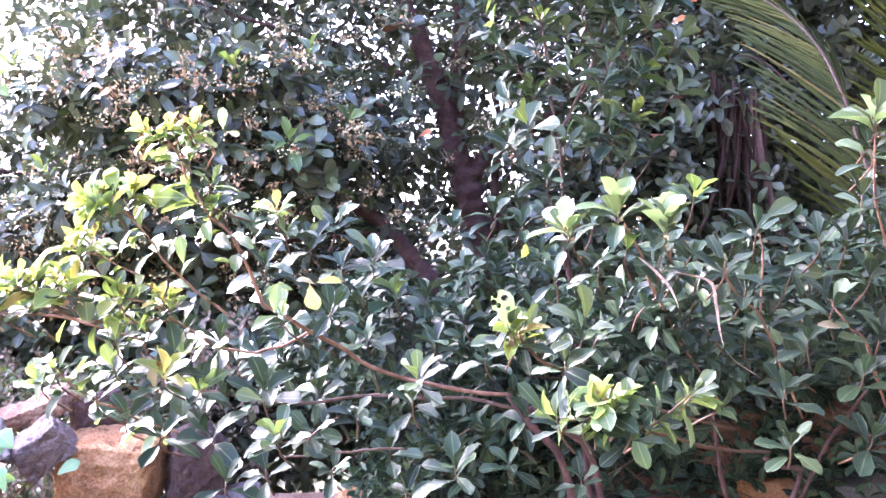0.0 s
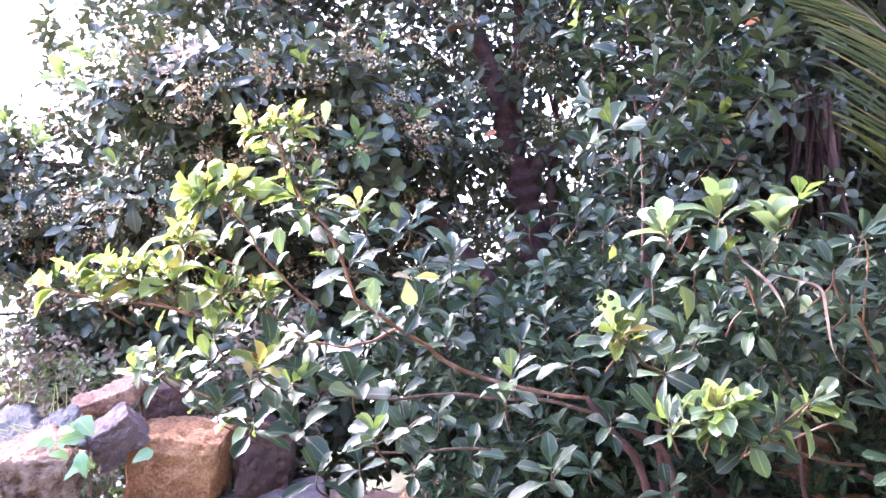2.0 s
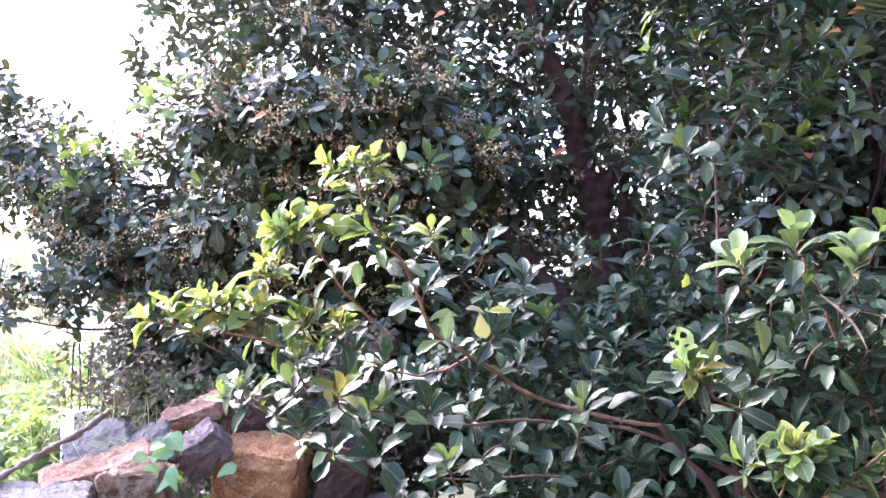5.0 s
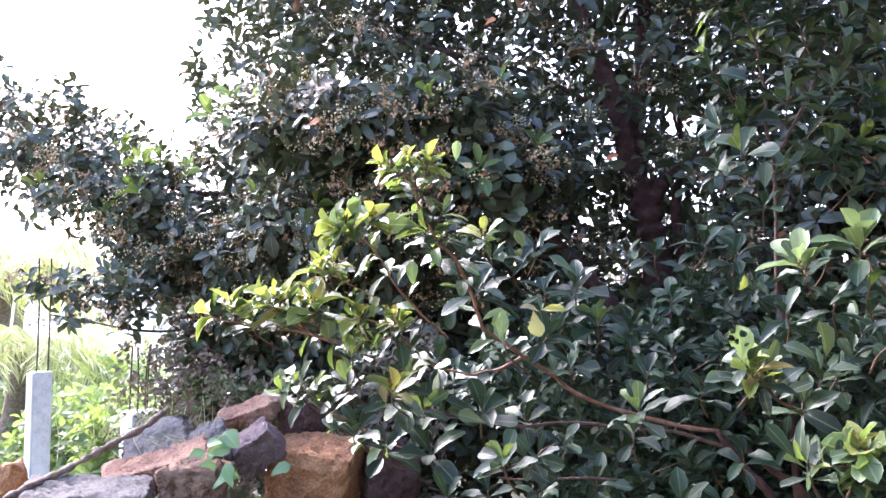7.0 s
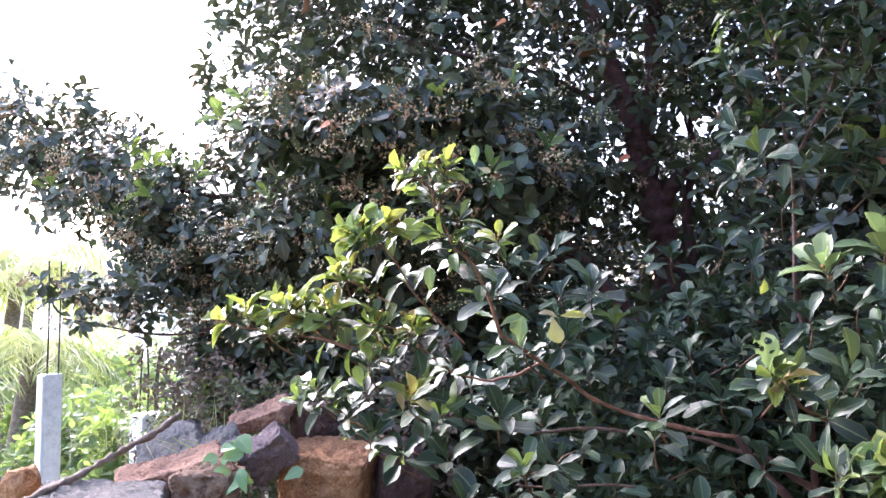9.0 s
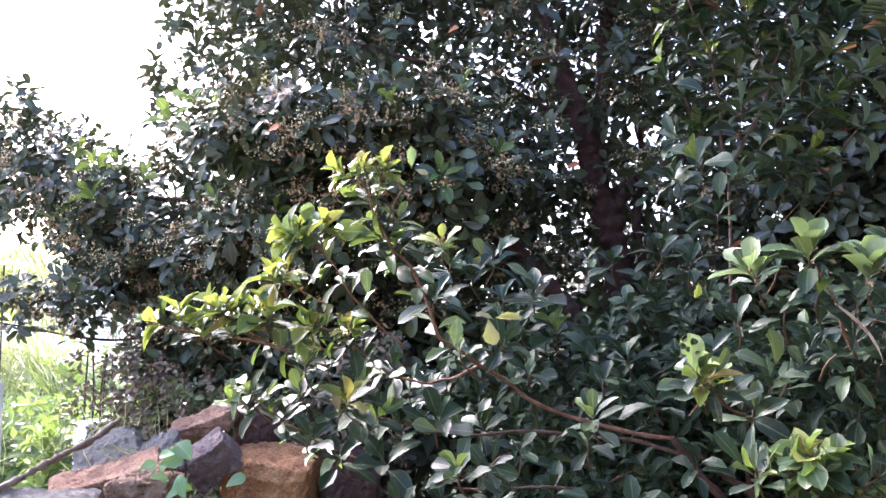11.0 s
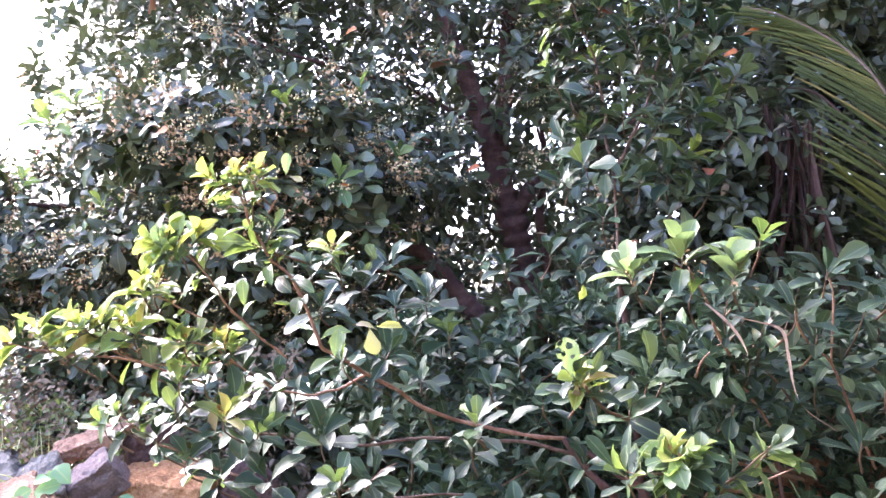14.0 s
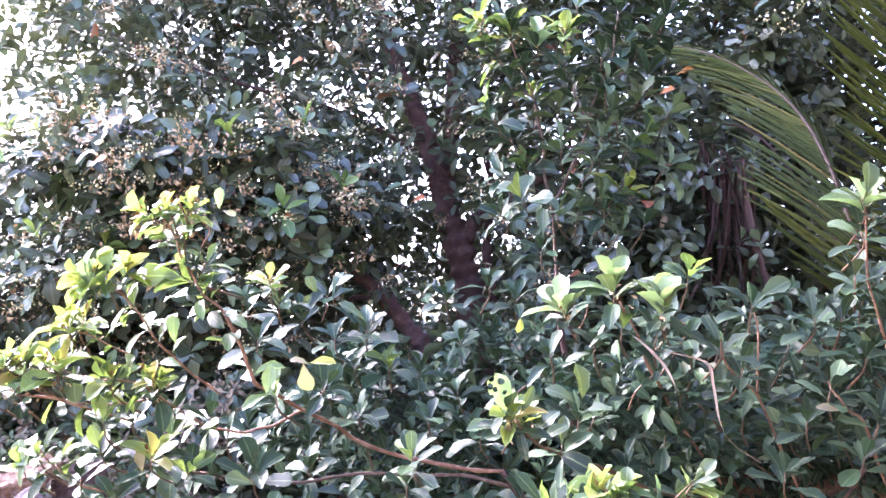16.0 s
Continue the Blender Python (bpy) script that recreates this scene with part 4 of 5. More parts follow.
    # pale upright whorls along the top of the shrub
    whorl_group((
        (0.324, 2.15, 1.807, 0, 1, 7, 0.086, "d"),
        (0.29, 1.66, 1.612, -0.3, 0.9, 9, 0.084, "l"),
        (0.408, 1.66, 1.651, 0, 1, 9, 0.092, "l"),
        (0.465, 1.5, 1.602, 0.1, 1, 9, 0.081, "l"),
        (0.582, 1.66, 1.68, 0.1, 1, 8, 0.079, "g"),
        (0.737, 1.7, 1.598, 0.1, 1, 8, 0.097, "d"),
        (0.601, 1.56, 1.521, 0, 1, 8, 0.094, "d"),
        (0.422, 1.66, 1.566, 0.1, 0.9, 7, 0.074, "g"),
        (0.367, 1.75, 1.628, 0.2, 0.9, 7, 0.081, "d"),
        (0.486, 1.62, 1.548, 0.1, 0.8, 7, 0.08, "d"),
        (0.252, 1.66, 1.511, -0.2, 0.8, 7, 0.074, "d"),
        (0.368, 1.72, 1.532, 0, 0.8, 7, 0.077, "d"),
    ))
    # dark whorls on the open side of the shrub
    whorl_group((
        (0.133, 1.43, 1.404, 0, 0.9, 9, 0.073, "y"),
        (0.293, 1.58, 1.386, 0.1, 1, 7, 0.085, "d"),
        (0.248, 1.55, 1.331, 0, 0.9, 6, 0.065, "d"),
        (0.337, 1.62, 1.381, 0.3, 0.8, 7, 0.072, "d"),
        (0.499, 1.836, 1.416, 0.1, 0.9, 7, 0.079, "d"),
        (0.582, 1.793, 1.398, 0, 0.9, 7, 0.077, "d"),
        (0.612, 1.782, 1.481, 0.2, 0.9, 7, 0.076, "d"),
        (0.667, 1.62, 1.464, 0.1, 0.9, 8, 0.082, "d"),
        (0.728, 1.6, 1.24, 0, 1, 8, 0.101, "d"),
        (0.709, 1.55, 1.143, -0.1, 0.9, 9, 0.079, "d"),
        (0.729, 1.793, 1.336, 0, 0.9, 7, 0.082, "d"),
        (0.541, 1.814, 1.303, 0, 0.9, 7, 0.078, "d"),
    ))
    # whorls of the spray that reaches forward
    whorl_group((
        (0.263, 1.26, 1.291, -0.3, 1, 7, 0.06, "y"),
        (0.296, 1.25, 1.288, 0.2, 1, 6, 0.056, "g"),
        (0.187, 1.3, 1.256, -0.3, 0.9, 6, 0.066, "g"),
        (0.427, 1.3, 1.288, 0.5, 0.8, 8, 0.06, "g"),
        (0.352, 1.27, 1.253, 0.4, 0.8, 6, 0.069, "d"),
        (0.306, 1.25, 1.235, 0.1, 0.4, 6, 0.064, "d"),
        (0.244, 1.29, 1.255, -0.2, 0.6, 6, 0.064, "d"),
        (0.492, 1.36, 1.245, 0.7, 0.4, 5, 0.061, "d"),
    ))
    # whorls at the tall end of the shrub
    whorl_group((
        (0.922, 1.52, 1.8, 0, 1, 7, 0.077, "l"),
        (0.919, 1.54, 1.744, -0.2, 0.9, 7, 0.085, "d"),
        (0.917, 1.58, 1.652, -0.1, 1, 8, 0.085, "d"),
        (0.838, 1.62, 1.567, -0.1, 1, 8, 0.09, "d"),
        (0.89, 1.6, 1.563, 0.1, 1, 8, 0.084, "d"),
        (0.805, 1.52, 1.421, 0.1, 1, 9, 0.091, "d"),
        (0.904, 1.55, 1.487, 0, 0.9, 8, 0.084, "d"),
        (0.776, 1.58, 1.349, -0.1, 0.9, 7, 0.076, "d"),
        (0.853, 1.5, 1.157, 0.1, 0.8, 9, 0.097, "d"),
        (0.874, 1.55, 1.275, 0.1, 0.9, 8, 0.084, "d"),
        (0.887, 1.5, 1.36, 0.1, 0.9, 7, 0.081, "d"),
    ))
    # leaf whorls of the tall twin shoot, crown
    whorl_group((
        (0.191, 2.22, 2.555, -0.2, 1, 7, 0.086, "y"),
        (0.287, 2.22, 2.513, 0, 1, 7, 0.092, "y"),
        (0.462, 2.24, 2.514, 0.1, 1, 7, 0.093, "y"),
        (0.366, 2.22, 2.482, 0, 1, 6, 0.096, "l"),
        (0.282, 2.26, 2.36, -0.1, 1, 7, 0.098, "d"),
        (0.242, 2.26, 2.456, -0.4, 0.8, 6, 0.094, "d"),
        (0.462, 2.28, 2.407, 0, 1, 7, 0.102, "d"),
        (0.577, 2.25, 2.437, 0.1, 1, 7, 0.114, "d"),
        (0.657, 2.26, 2.486, 0.3, 1, 7, 0.105, "d"),
        (0.73, 2.26, 2.378, 0.3, 0.8, 6, 0.112, "d"),
        (0.816, 2.3, 2.584, 0.4, 0.9, 6, 0.103, "d"),
        (0.506, 2.24, 2.608, 0, 1, 6, 0.093, "g"),
    ))
    # leaf whorls of the tall twin shoot, below
    whorl_group((
        (0.208, 2.28, 2.305, -0.6, 0.7, 6, 0.091, "g"),
        (0.27, 2.32, 2.21, -0.4, 0.8, 7, 0.097, "d"),
        (0.343, 2.36, 2.267, -0.2, 0.9, 6, 0.095, "d"),
        (0.485, 2.36, 2.26, 0, 0.9, 6, 0.095, "d"),
        (0.645, 2.32, 2.26, 0.4, 0.8, 7, 0.1, "d"),
        (0.682, 2.34, 2.083, 0.4, 0.8, 7, 0.097, "d"),
        (0.314, 2.36, 2.105, -0.4, 0.8, 7, 0.098, "d"),
        (0.55, 2.26, 1.942, 0.1, 0.9, 7, 0.098, "d"),
        (0.612, 2.24, 1.999, 0.5, 0.8, 5, 0.086, "y"),
        (0.261, 2.36, 2.003, -0.4, 0.8, 6, 0.098, "d"),
        (0.519, 2.42, 2.051, 0.2, 0.9, 7, 0.101, "d"),
        (0.682, 2.3, 1.889, 0.3, 0.8, 7, 0.096, "d"),
    ))
    # whorls of the twin shoot, nearer half; many have sheen painted into pale leaves
    whorl_group((
        (0.204, 2.20, 2.232, -0.6, 0.7, 6, 0.088, "d"),
        (0.267, 2.25, 2.185, -0.4, 0.8, 7, 0.094, "d"),
        (0.244, 2.30, 2.074, -0.6, 0.6, 8, 0.100, "d"),
        (0.280, 2.20, 1.984, -0.4, 0.8, 6, 0.106, "p"),
        (0.223, 2.25, 1.938, -0.5, 0.7, 7, 0.088, "d"),
        (0.352, 2.30, 2.319, -0.1, 1, 8, 0.094, "g"),
        (0.419, 2.20, 2.133, 0.1, 0.9, 6, 0.100, "p"),
        (0.426, 2.25, 2.266, 0, 1, 7, 0.106, "p"),
        (0.519, 2.30, 2.176, 0.3, 0.9, 8, 0.088, "p"),
        (0.549, 2.20, 2.161, 0.4, 0.8, 6, 0.094, "p"),
        (0.598, 2.25, 2.257, 0.3, 1, 7, 0.100, "p"),
        (0.661, 2.30, 2.143, 0.6, 0.6, 8, 0.106, "g"),
    ))
    # whorls of the twin shoot, farther half, most in the paled sheen colour
    whorl_group((
        (0.513, 2.20, 2.086, 0.3, 0.8, 6, 0.088, "p"),
        (0.541, 2.25, 1.981, 0.5, 0.7, 7, 0.094, "p"),
        (0.483, 2.30, 1.956, 0.2, 0.8, 8, 0.100, "p"),
        (0.393, 2.20, 1.923, 0, 0.9, 6, 0.106, "p"),
        (0.594, 2.25, 1.866, 0.5, 0.6, 7, 0.088, "p"),
        (0.718, 2.30, 2.195, 0.6, 0.7, 8, 0.094, "g"),
        (0.745, 2.20, 2.057, 0.6, 0.6, 6, 0.100, "p"),
        (0.689, 2.25, 2.295, 0.4, 0.9, 7, 0.106, "p"),
        (0.508, 2.30, 2.360, 0, 1, 8, 0.088, "p"),
        (0.577, 2.20, 2.332, 0.2, 1, 6, 0.094, "p"),
        (0.783, 2.25, 2.247, 0.5, 0.8, 7, 0.100, "p"),
        (0.315, 2.30, 2.096, -0.3, 0.8, 8, 0.106, "g"),
    ))
    # leaves that stand out on the left sprays
    leaf_group((
        (-0.532, 1.56, 1.718, -0.99, 0.12, 0.096, "g"),
        (-0.434, 1.49, 1.847, 0.09, 1.0, 0.048, "l"),
        (-0.428, 1.49, 1.844, 0.93, -0.38, 0.043, "c"),
        (-0.662, 1.5, 1.731, -0.09, 1.0, 0.055, "l"),
        (-0.698, 1.5, 1.701, -0.17, 0.99, 0.065, "l"),
        (-0.741, 1.52, 1.544, 0.1, -0.99, 0.077, "p"),
        (-0.665, 1.52, 1.522, 0.1, 0.99, 0.053, "p"),
        (-0.549, 1.56, 1.576, -0.07, 1.0, 0.066, "g"),
        (-0.804, 1.56, 1.327, -0.74, -0.67, 0.081, "d"),
    ))
    # leaves that stand out in the middle
    leaf_group((
        (-0.354, 1.53, 1.465, 0.19, 0.98, 0.06, "l"),
        (-0.283, 1.56, 1.526, 0.18, -0.98, 0.08, "c"),
        (-0.266, 1.55, 1.525, 1.0, -0.05, 0.058, "y"),
        (-0.268, 1.56, 1.519, -0.87, 0.49, 0.058, "c"),
        (-0.51, 2.0, 1.703, -0.8, 0.6, 0.061, "p"),
        (-0.394, 2.18, 1.662, 0.49, 0.87, 0.061, "p"),
        (-0.364, 2.32, 1.715, -0.45, 0.89, 0.079, "p"),
        (-0.319, 2.32, 1.712, 0.3, 0.95, 0.09, "p"),
        (-0.621, 1.57, 1.316, -0.12, 0.99, 0.059, "c"),
        (-0.401, 1.62, 1.272, -0.94, 0.33, 0.07, "p"),
        (-0.202, 2.18, 1.627, -0.76, 0.65, 0.104, "p"),
    ))
    # leaves that stand out on the open side
    leaf_group((
        (0.339, 2.19, 1.855, 0.02, 1.0, 0.089, "p"),
        (0.296, 1.56, 1.411, 0.09, 1.0, 0.084, "p"),
        (0.284, 1.56, 1.412, -0.72, 0.7, 0.068, "p"),
        (0.243, 1.52, 1.335, 0.12, 0.99, 0.06, "p"),
        (0.126, 1.41, 1.406, -0.06, -1.0, 0.058, "c"),
        (0.148, 1.41, 1.41, 0.54, 0.84, 0.06, "p"),
        (0.165, 1.28, 1.271, -0.56, 0.83, 0.075, "d"),
        (0.338, 1.26, 1.236, 0.79, -0.62, 0.063, "d"),
        (0.424, 1.29, 1.289, 0.69, 0.73, 0.062, "p"),
        (0.463, 1.49, 1.607, -0.25, 0.97, 0.059, "p"),
        (0.736, 1.68, 1.609, 0.82, 0.57, 0.099, "p"),
        (0.83, 1.52, 1.373, -0.97, 0.25, 0.077, "c"),
        (0.914, 1.5, 1.813, 0.27, 0.96, 0.079, "p"),
        (0.226, 1.95, 1.607, -0.14, -0.99, 0.041, "y"),
    ))
    # leaves set in turn along the outer stems
    for line, start, count, size, mat in (
        (branches[0], 0.42, 33, 0.075, M_FRESH), (branches[3], 0.15, 19, 0.063, M_FRESH), (branches[4], 0.30, 24, 0.066, M_FRESH), (branches[5], 0.1, 19, 0.059, M_FRESH),
        (branches[6], 0.2, 9, 0.052, M_FRESH), (branches[7], 0.50, 19, 0.078, M_LEAF), (branches[9], 0.05, 19, 0.071, M_FRESH), (branches[10], 0.2, 12, 0.071, M_LEAF),
        (branches[11], 0.5, 16, 0.066, M_FRESH), (branches[12], 0.1, 10, 0.063, M_FRESH), (branches[13], 0.1, 9, 0.066, M_FRESH), (branches[14], 0.45, 16, 0.071, M_LEAF),
        (shoots[0], 0.62, 26, 0.085, M_LEAF), (shoots[1], 0.55, 36, 0.085, M_LEAF), (shoots[2], 0.25, 22, 0.08, M_LEAF), (shoots[3], 0.2, 30, 0.085, M_LEAF), (shoots[4], 0.2, 22, 0.08, M_FRESH), (shoots[5], 0.1, 14, 0.08, M_LEAF), (shoots[6], 0.2, 12, 0.07, M_FRESH)):
        pts = np.array([tuple(v) for v in spline(line[0], 10)])
        u = np.sort(rng.uniform(start, 1, count)) * (len(pts) - 1.001)
        k = u.astype(int)
        foot = pts[k] + (pts[k + 1] - pts[k]) * (u - k)[:, None]
        t = unit(pts[k + 1] - pts[k])
        rad = unit(np.cross(t, unit(rng.normal(size=t.shape))))
        tilt = np.radians(rng.uniform(40, 88, count))[:, None]
        a = (foot, t * np.cos(tilt) + rad * np.sin(tilt), t * np.sin(tilt) - rad * np.cos(tilt) + np.array([0, -0.15, 0.35]), size * rng.uniform(0.75, 1.1, count))
        mesh_part("stem_leaves", leaves_mesh("stem_leaves", mat, OBOVATE, *a, rng), shrub)["kind"] = "stuff"
    eaten = part("eaten_leaf", eaten_leaf(0.075), M_LIGHT, shrub, "light green leaf with insect holes")
    x = Vector((-0.12, -0.12, 1.0)).normalized()
    z = (Vector((0.15, -1.0, 0.2)) - x * x.dot(Vector((0.15, -1.0, 0.2)))).normalized()
    eaten.matrix_local = Matrix.Translation(Vector((0.118, 1.41, 1.415)) - shrub.location) @ Matrix((x, z.cross(x), z)).transposed().to_4x4()
    # orange unfolding buds at the shoot tips, and tan dried florets below them
    ends = np.array(tips)
    p = np.repeat(ends, 7, 0) + rng.normal(size=(len(ends) * 7, 3)) * 0.006
    a = (p, unit(rng.normal(size=p.shape) * 0.7 + np.array([0, -0.4, 0.7])), unit(rng.normal(size=p.shape)), rng.uniform(0.008, 0.016, len(p)))
    mesh_part("bud", leaves_mesh("bud", M_ORANGE_BUD, SMALL, *a, rng), shrub, "orange unfolding buds")["kind"] = "stuff"
    p = np.repeat(ends, 10, 0) + rng.normal(size=(len(ends) * 10, 3)) * 0.018 + np.array([0.01, 0.01, -0.03])
    a = (p, unit(rng.normal(size=p.shape) * 0.8 + np.array([0, -0.3, -0.3])), unit(rng.normal(size=p.shape)), rng.uniform(0.006, 0.015, len(p)))
    mesh_part("dry_floret", leaves_mesh("dry_floret", M_DRYBUD, SMALL, *a, rng), shrub, "tan dried florets")["kind"] = "stuff"


build_shrub()


def build_husk(points, width, label):
    """A dried leaf strip, curled along its length."""
    bm = bmesh.new()
    line = spline(points, 5)
    rows = []
    for i, c in enumerate(line):
        u = i / (len(line) - 1)
        w = width * (0.5 + 0.5 * math.sin(math.pi * min(1, u * 1.1 + 0.1)))
        s = Vector((math.cos(u * 2.2), -0.5, 0.4 * math.sin(u * 5))).normalized() * w
        dip = Vector((0, 0.3 * w, -0.3 * w))
        rows.append([bm.verts.new(c - s), bm.verts.new(c + dip), bm.verts.new(c + s)])
    for a, b in zip(rows, rows[1:]):
        for k in range(2):
            bm.faces.new((a[k], a[k + 1], b[k + 1], b[k]))
    bmesh.ops.solidify(bm, geom=bm.faces[:], thickness=0.0012)
    tagged(part("dry_strip", bm, M_HUSK), label, "dead leaf")


build_husk([(0.468, 1.560, 1.513), (0.516, 1.550, 1.500), (0.558, 1.530, 1.481), (0.559, 1.510, 1.429), (0.561, 1.500, 1.366), (0.577, 1.490, 1.325), (0.627, 1.480, 1.285)], 0.0034, "dried curled tan strip hanging in the shrub")
build_husk([(0.430, 1.600, 1.544), (0.456, 1.570, 1.511), (0.478, 1.550, 1.474), (0.491, 1.540, 1.431), (0.481, 1.540, 1.412)], 0.0034, "short dried brown strip caught in the shrub")


# ---- the pile of stones ----
def stone(at, size, turn, material, label, seed, bev=0.07, grain=0.011, square=0.58, rough=0.026):
    """An angular broken boulder: the hull of a few jittered corners, worn at its edges and roughened."""
    rnd = random.Random(seed)
    bm = bmesh.new()
    for sx in (-1, 1):
        for sy in (-1, 1):
            for sz in (-1, 1):
                bm.verts.new((sx * rnd.uniform(square, 1.0), sy * rnd.uniform(square, 1.0), sz * rnd.uniform(square, 1.0)))
    for _ in range(9):
        v = Vector((rnd.gauss(0, 1), rnd.gauss(0, 1), rnd.gauss(0, 1))).normalized() * rnd.uniform(1.0, 1.18)
        bm.verts.new(v)
    hull = bmesh.ops.convex_hull(bm, input=bm.verts[:])
    bmesh.ops.delete(bm, geom=list({g for g in hull["geom_interior"] + hull["geom_unused"] if isinstance(g, bmesh.types.BMVert)}), context="VERTS")
    bmesh.ops.scale(bm, vec=Vector(size) * 0.5, verts=bm.verts[:])
    bmesh.ops.dissolve_limit(bm, angle_limit=0.2, verts=bm.verts[:], edges=bm.edges[:])
    bmesh.ops.bevel(bm, geom=bm.edges[:], offset=min(size) * bev, segments=2, profile=0.6, affect="EDGES", clamp_overlap=True)
    bmesh.ops.triangulate(bm, faces=bm.faces[:])
    for _ in range(5):
        long_edges = [e for e in bm.edges if e.calc_length() > grain]
        bmesh.ops.subdivide_edges(bm, edges=long_edges, cuts=1, use_grid_fill=True)
        bmesh.ops.triangulate(bm, faces=[f for f in bm.faces if len(f.verts) > 3])
    bm.normal_update()
    s = Vector((seed * 3.1, seed * 1.7, 0))
    for v in bm.verts:
        k = noise.fractal(v.co * 8 + s, 1.0, 2.0, 5) + 0.6 * abs(noise.noise(v.co * 26 + s))
        chip = max(0.0, noise.noise(v.co * 11 + s * 2) - 0.12) + 0.7 * max(0.0, noise.noise(v.co * 24 - s) - 0.1)
        v.co += v.normal * (k * 0.010 - chip * rough + 0.006 * noise.noise(v.co * 55 + s) + 0.003 * noise.noise(v.co * 140 + s))
    ob = part("stone", bm, material)
    ob.matrix_world = pose(*at, *turn)
    tagged(ob, label, "stone", "stones of the rough pile")
    return ob


stone((-1.29, 2.80, 0.875), (0.37, 0.30, 0.30), (8, 10, 4), M_ORANGE_ROCK, "large orange-brown block of weathered stone", 4, square=0.80)
stone((-1.00, 2.92, 0.86), (0.25, 0.24, 0.30), (0, 12, 30), M_MAROON_ROCK, "maroon boulder beside the orange block, its colour darkened for shade", 5)
stone((-1.455, 2.64, 1.005), (0.20, 0.15, 0.16), (24, -34, 18), M_PURPLE_ROCK, "purple-grey angular stone in the pile", 6, square=0.7)
stone((-1.585, 2.82, 1.115), (0.32, 0.17, 0.08), (20, -18, 8), M_RED_ROCK, "flat reddish stone on top of the pile", 7, square=0.7)
stone((-1.40, 2.94, 1.07), (0.20, 0.17, 0.18), (6, -10, 40), M_MAROON_ROCK, "brown-purple stone behind the flat reddish one", 16)
stone((-1.81, 2.55, 0.995), (0.28, 0.32, 0.075), (40, -26, 18), M_GREY_ROCK, "grey slab leaning on the stone pile", 8, square=0.84)
stone((-1.66, 2.56, 1.01), (0.25, 0.24, 0.07), (36, -12, 24), M_GREY_ROCK, "small grey slab broken from the larger one", 17, square=0.8)
stone((-1.50, 2.27, 0.955), (0.25, 0.20, 0.19), (0, -6, 30), M_PITTED_ROCK, "pitted red-brown stone at the front of the pile", 9, square=0.5, rough=0.07)
stone((-1.78, 2.08, 0.925), (0.44, 0.28, 0.14), (4, 4, 30), M_GREY_ROCK, "broad grey stone at the foot of the slab", 10, square=0.7)
stone((-2.22, 2.25, 0.93), (0.15, 0.15, 0.21), (0, 10, 20), M_ORANGE_ROCK, "rusty orange stone at the end of the pile", 11, square=0.35)
stone((-1.72, 2.37, 0.985), (0.40, 0.20, 0.065), (14, -14, 22), M_RED_ROCK, "thin reddish slab under the grey one", 12, square=0.8)
stone((1.02, 2.80, 0.90), (0.34, 0.30, 0.26), (0, 0, 20), M_RED_ROCK, "red-brown boulder under the shrub", 13)
stone((1.50, 2.82, 0.88), (0.34, 0.30, 0.26), (0, 8, 50), M_RED_ROCK, "red-brown boulder deep under the shrub", 14)
STONES = [M_RED_ROCK, M_PURPLE_ROCK, M_GREY_ROCK, M_ORANGE_ROCK]
rnd = random.Random(3)
for row in range(3):
    for i in range(13):
        x = -2.55 + i * 0.33 + rnd.uniform(-0.05, 0.05)
        y = 2.62 + 0.1 * row - (0.18 if x < -1.3 else 0) + rnd.uniform(-0.05, 0.05)
        stone((x, y, 0.10 + row * 0.25), (0.38, 0.42, 0.30), (rnd.uniform(-8, 8), rnd.uniform(-8, 8), rnd.uniform(0, 180)), STONES[(i * 3 + row) % 4], "rough boulder low in the stone pile", 20 + i + 13 * row, grain=0.05)
for row in range(3):
    for i in range(4):
        stone((-2.28 + i * 0.27 + rnd.uniform(-0.03, 0.03), 2.18 + 0.04 * row, 0.12 + row * 0.29), (0.36, 0.40, 0.34), (rnd.uniform(-6, 6), rnd.uniform(-6, 6), rnd.uniform(0, 180)), STONES[(i + row) % 4], "rough boulder low in the stone pile", 70 + i + 4 * row, grain=0.05)


# ---- dead stick, vine and grass on the pile ----
bm = bmesh.new()
tube(bm, [(-1.90, 1.86, 0.985), (-1.895, 2.0, 1.005), (-1.885, 2.1, 1.02), (-1.85, 2.2, 1.055), (-1.83, 2.29, 1.08), (-1.795, 2.42, 1.12), (-1.78, 2.55, 1.17)], 0.012, 0.010, sides=8, rough=0.22)
tagged(part("stick", bm, M_DEADWOOD), "weathered brown dead stick lying on the stones", "stick")


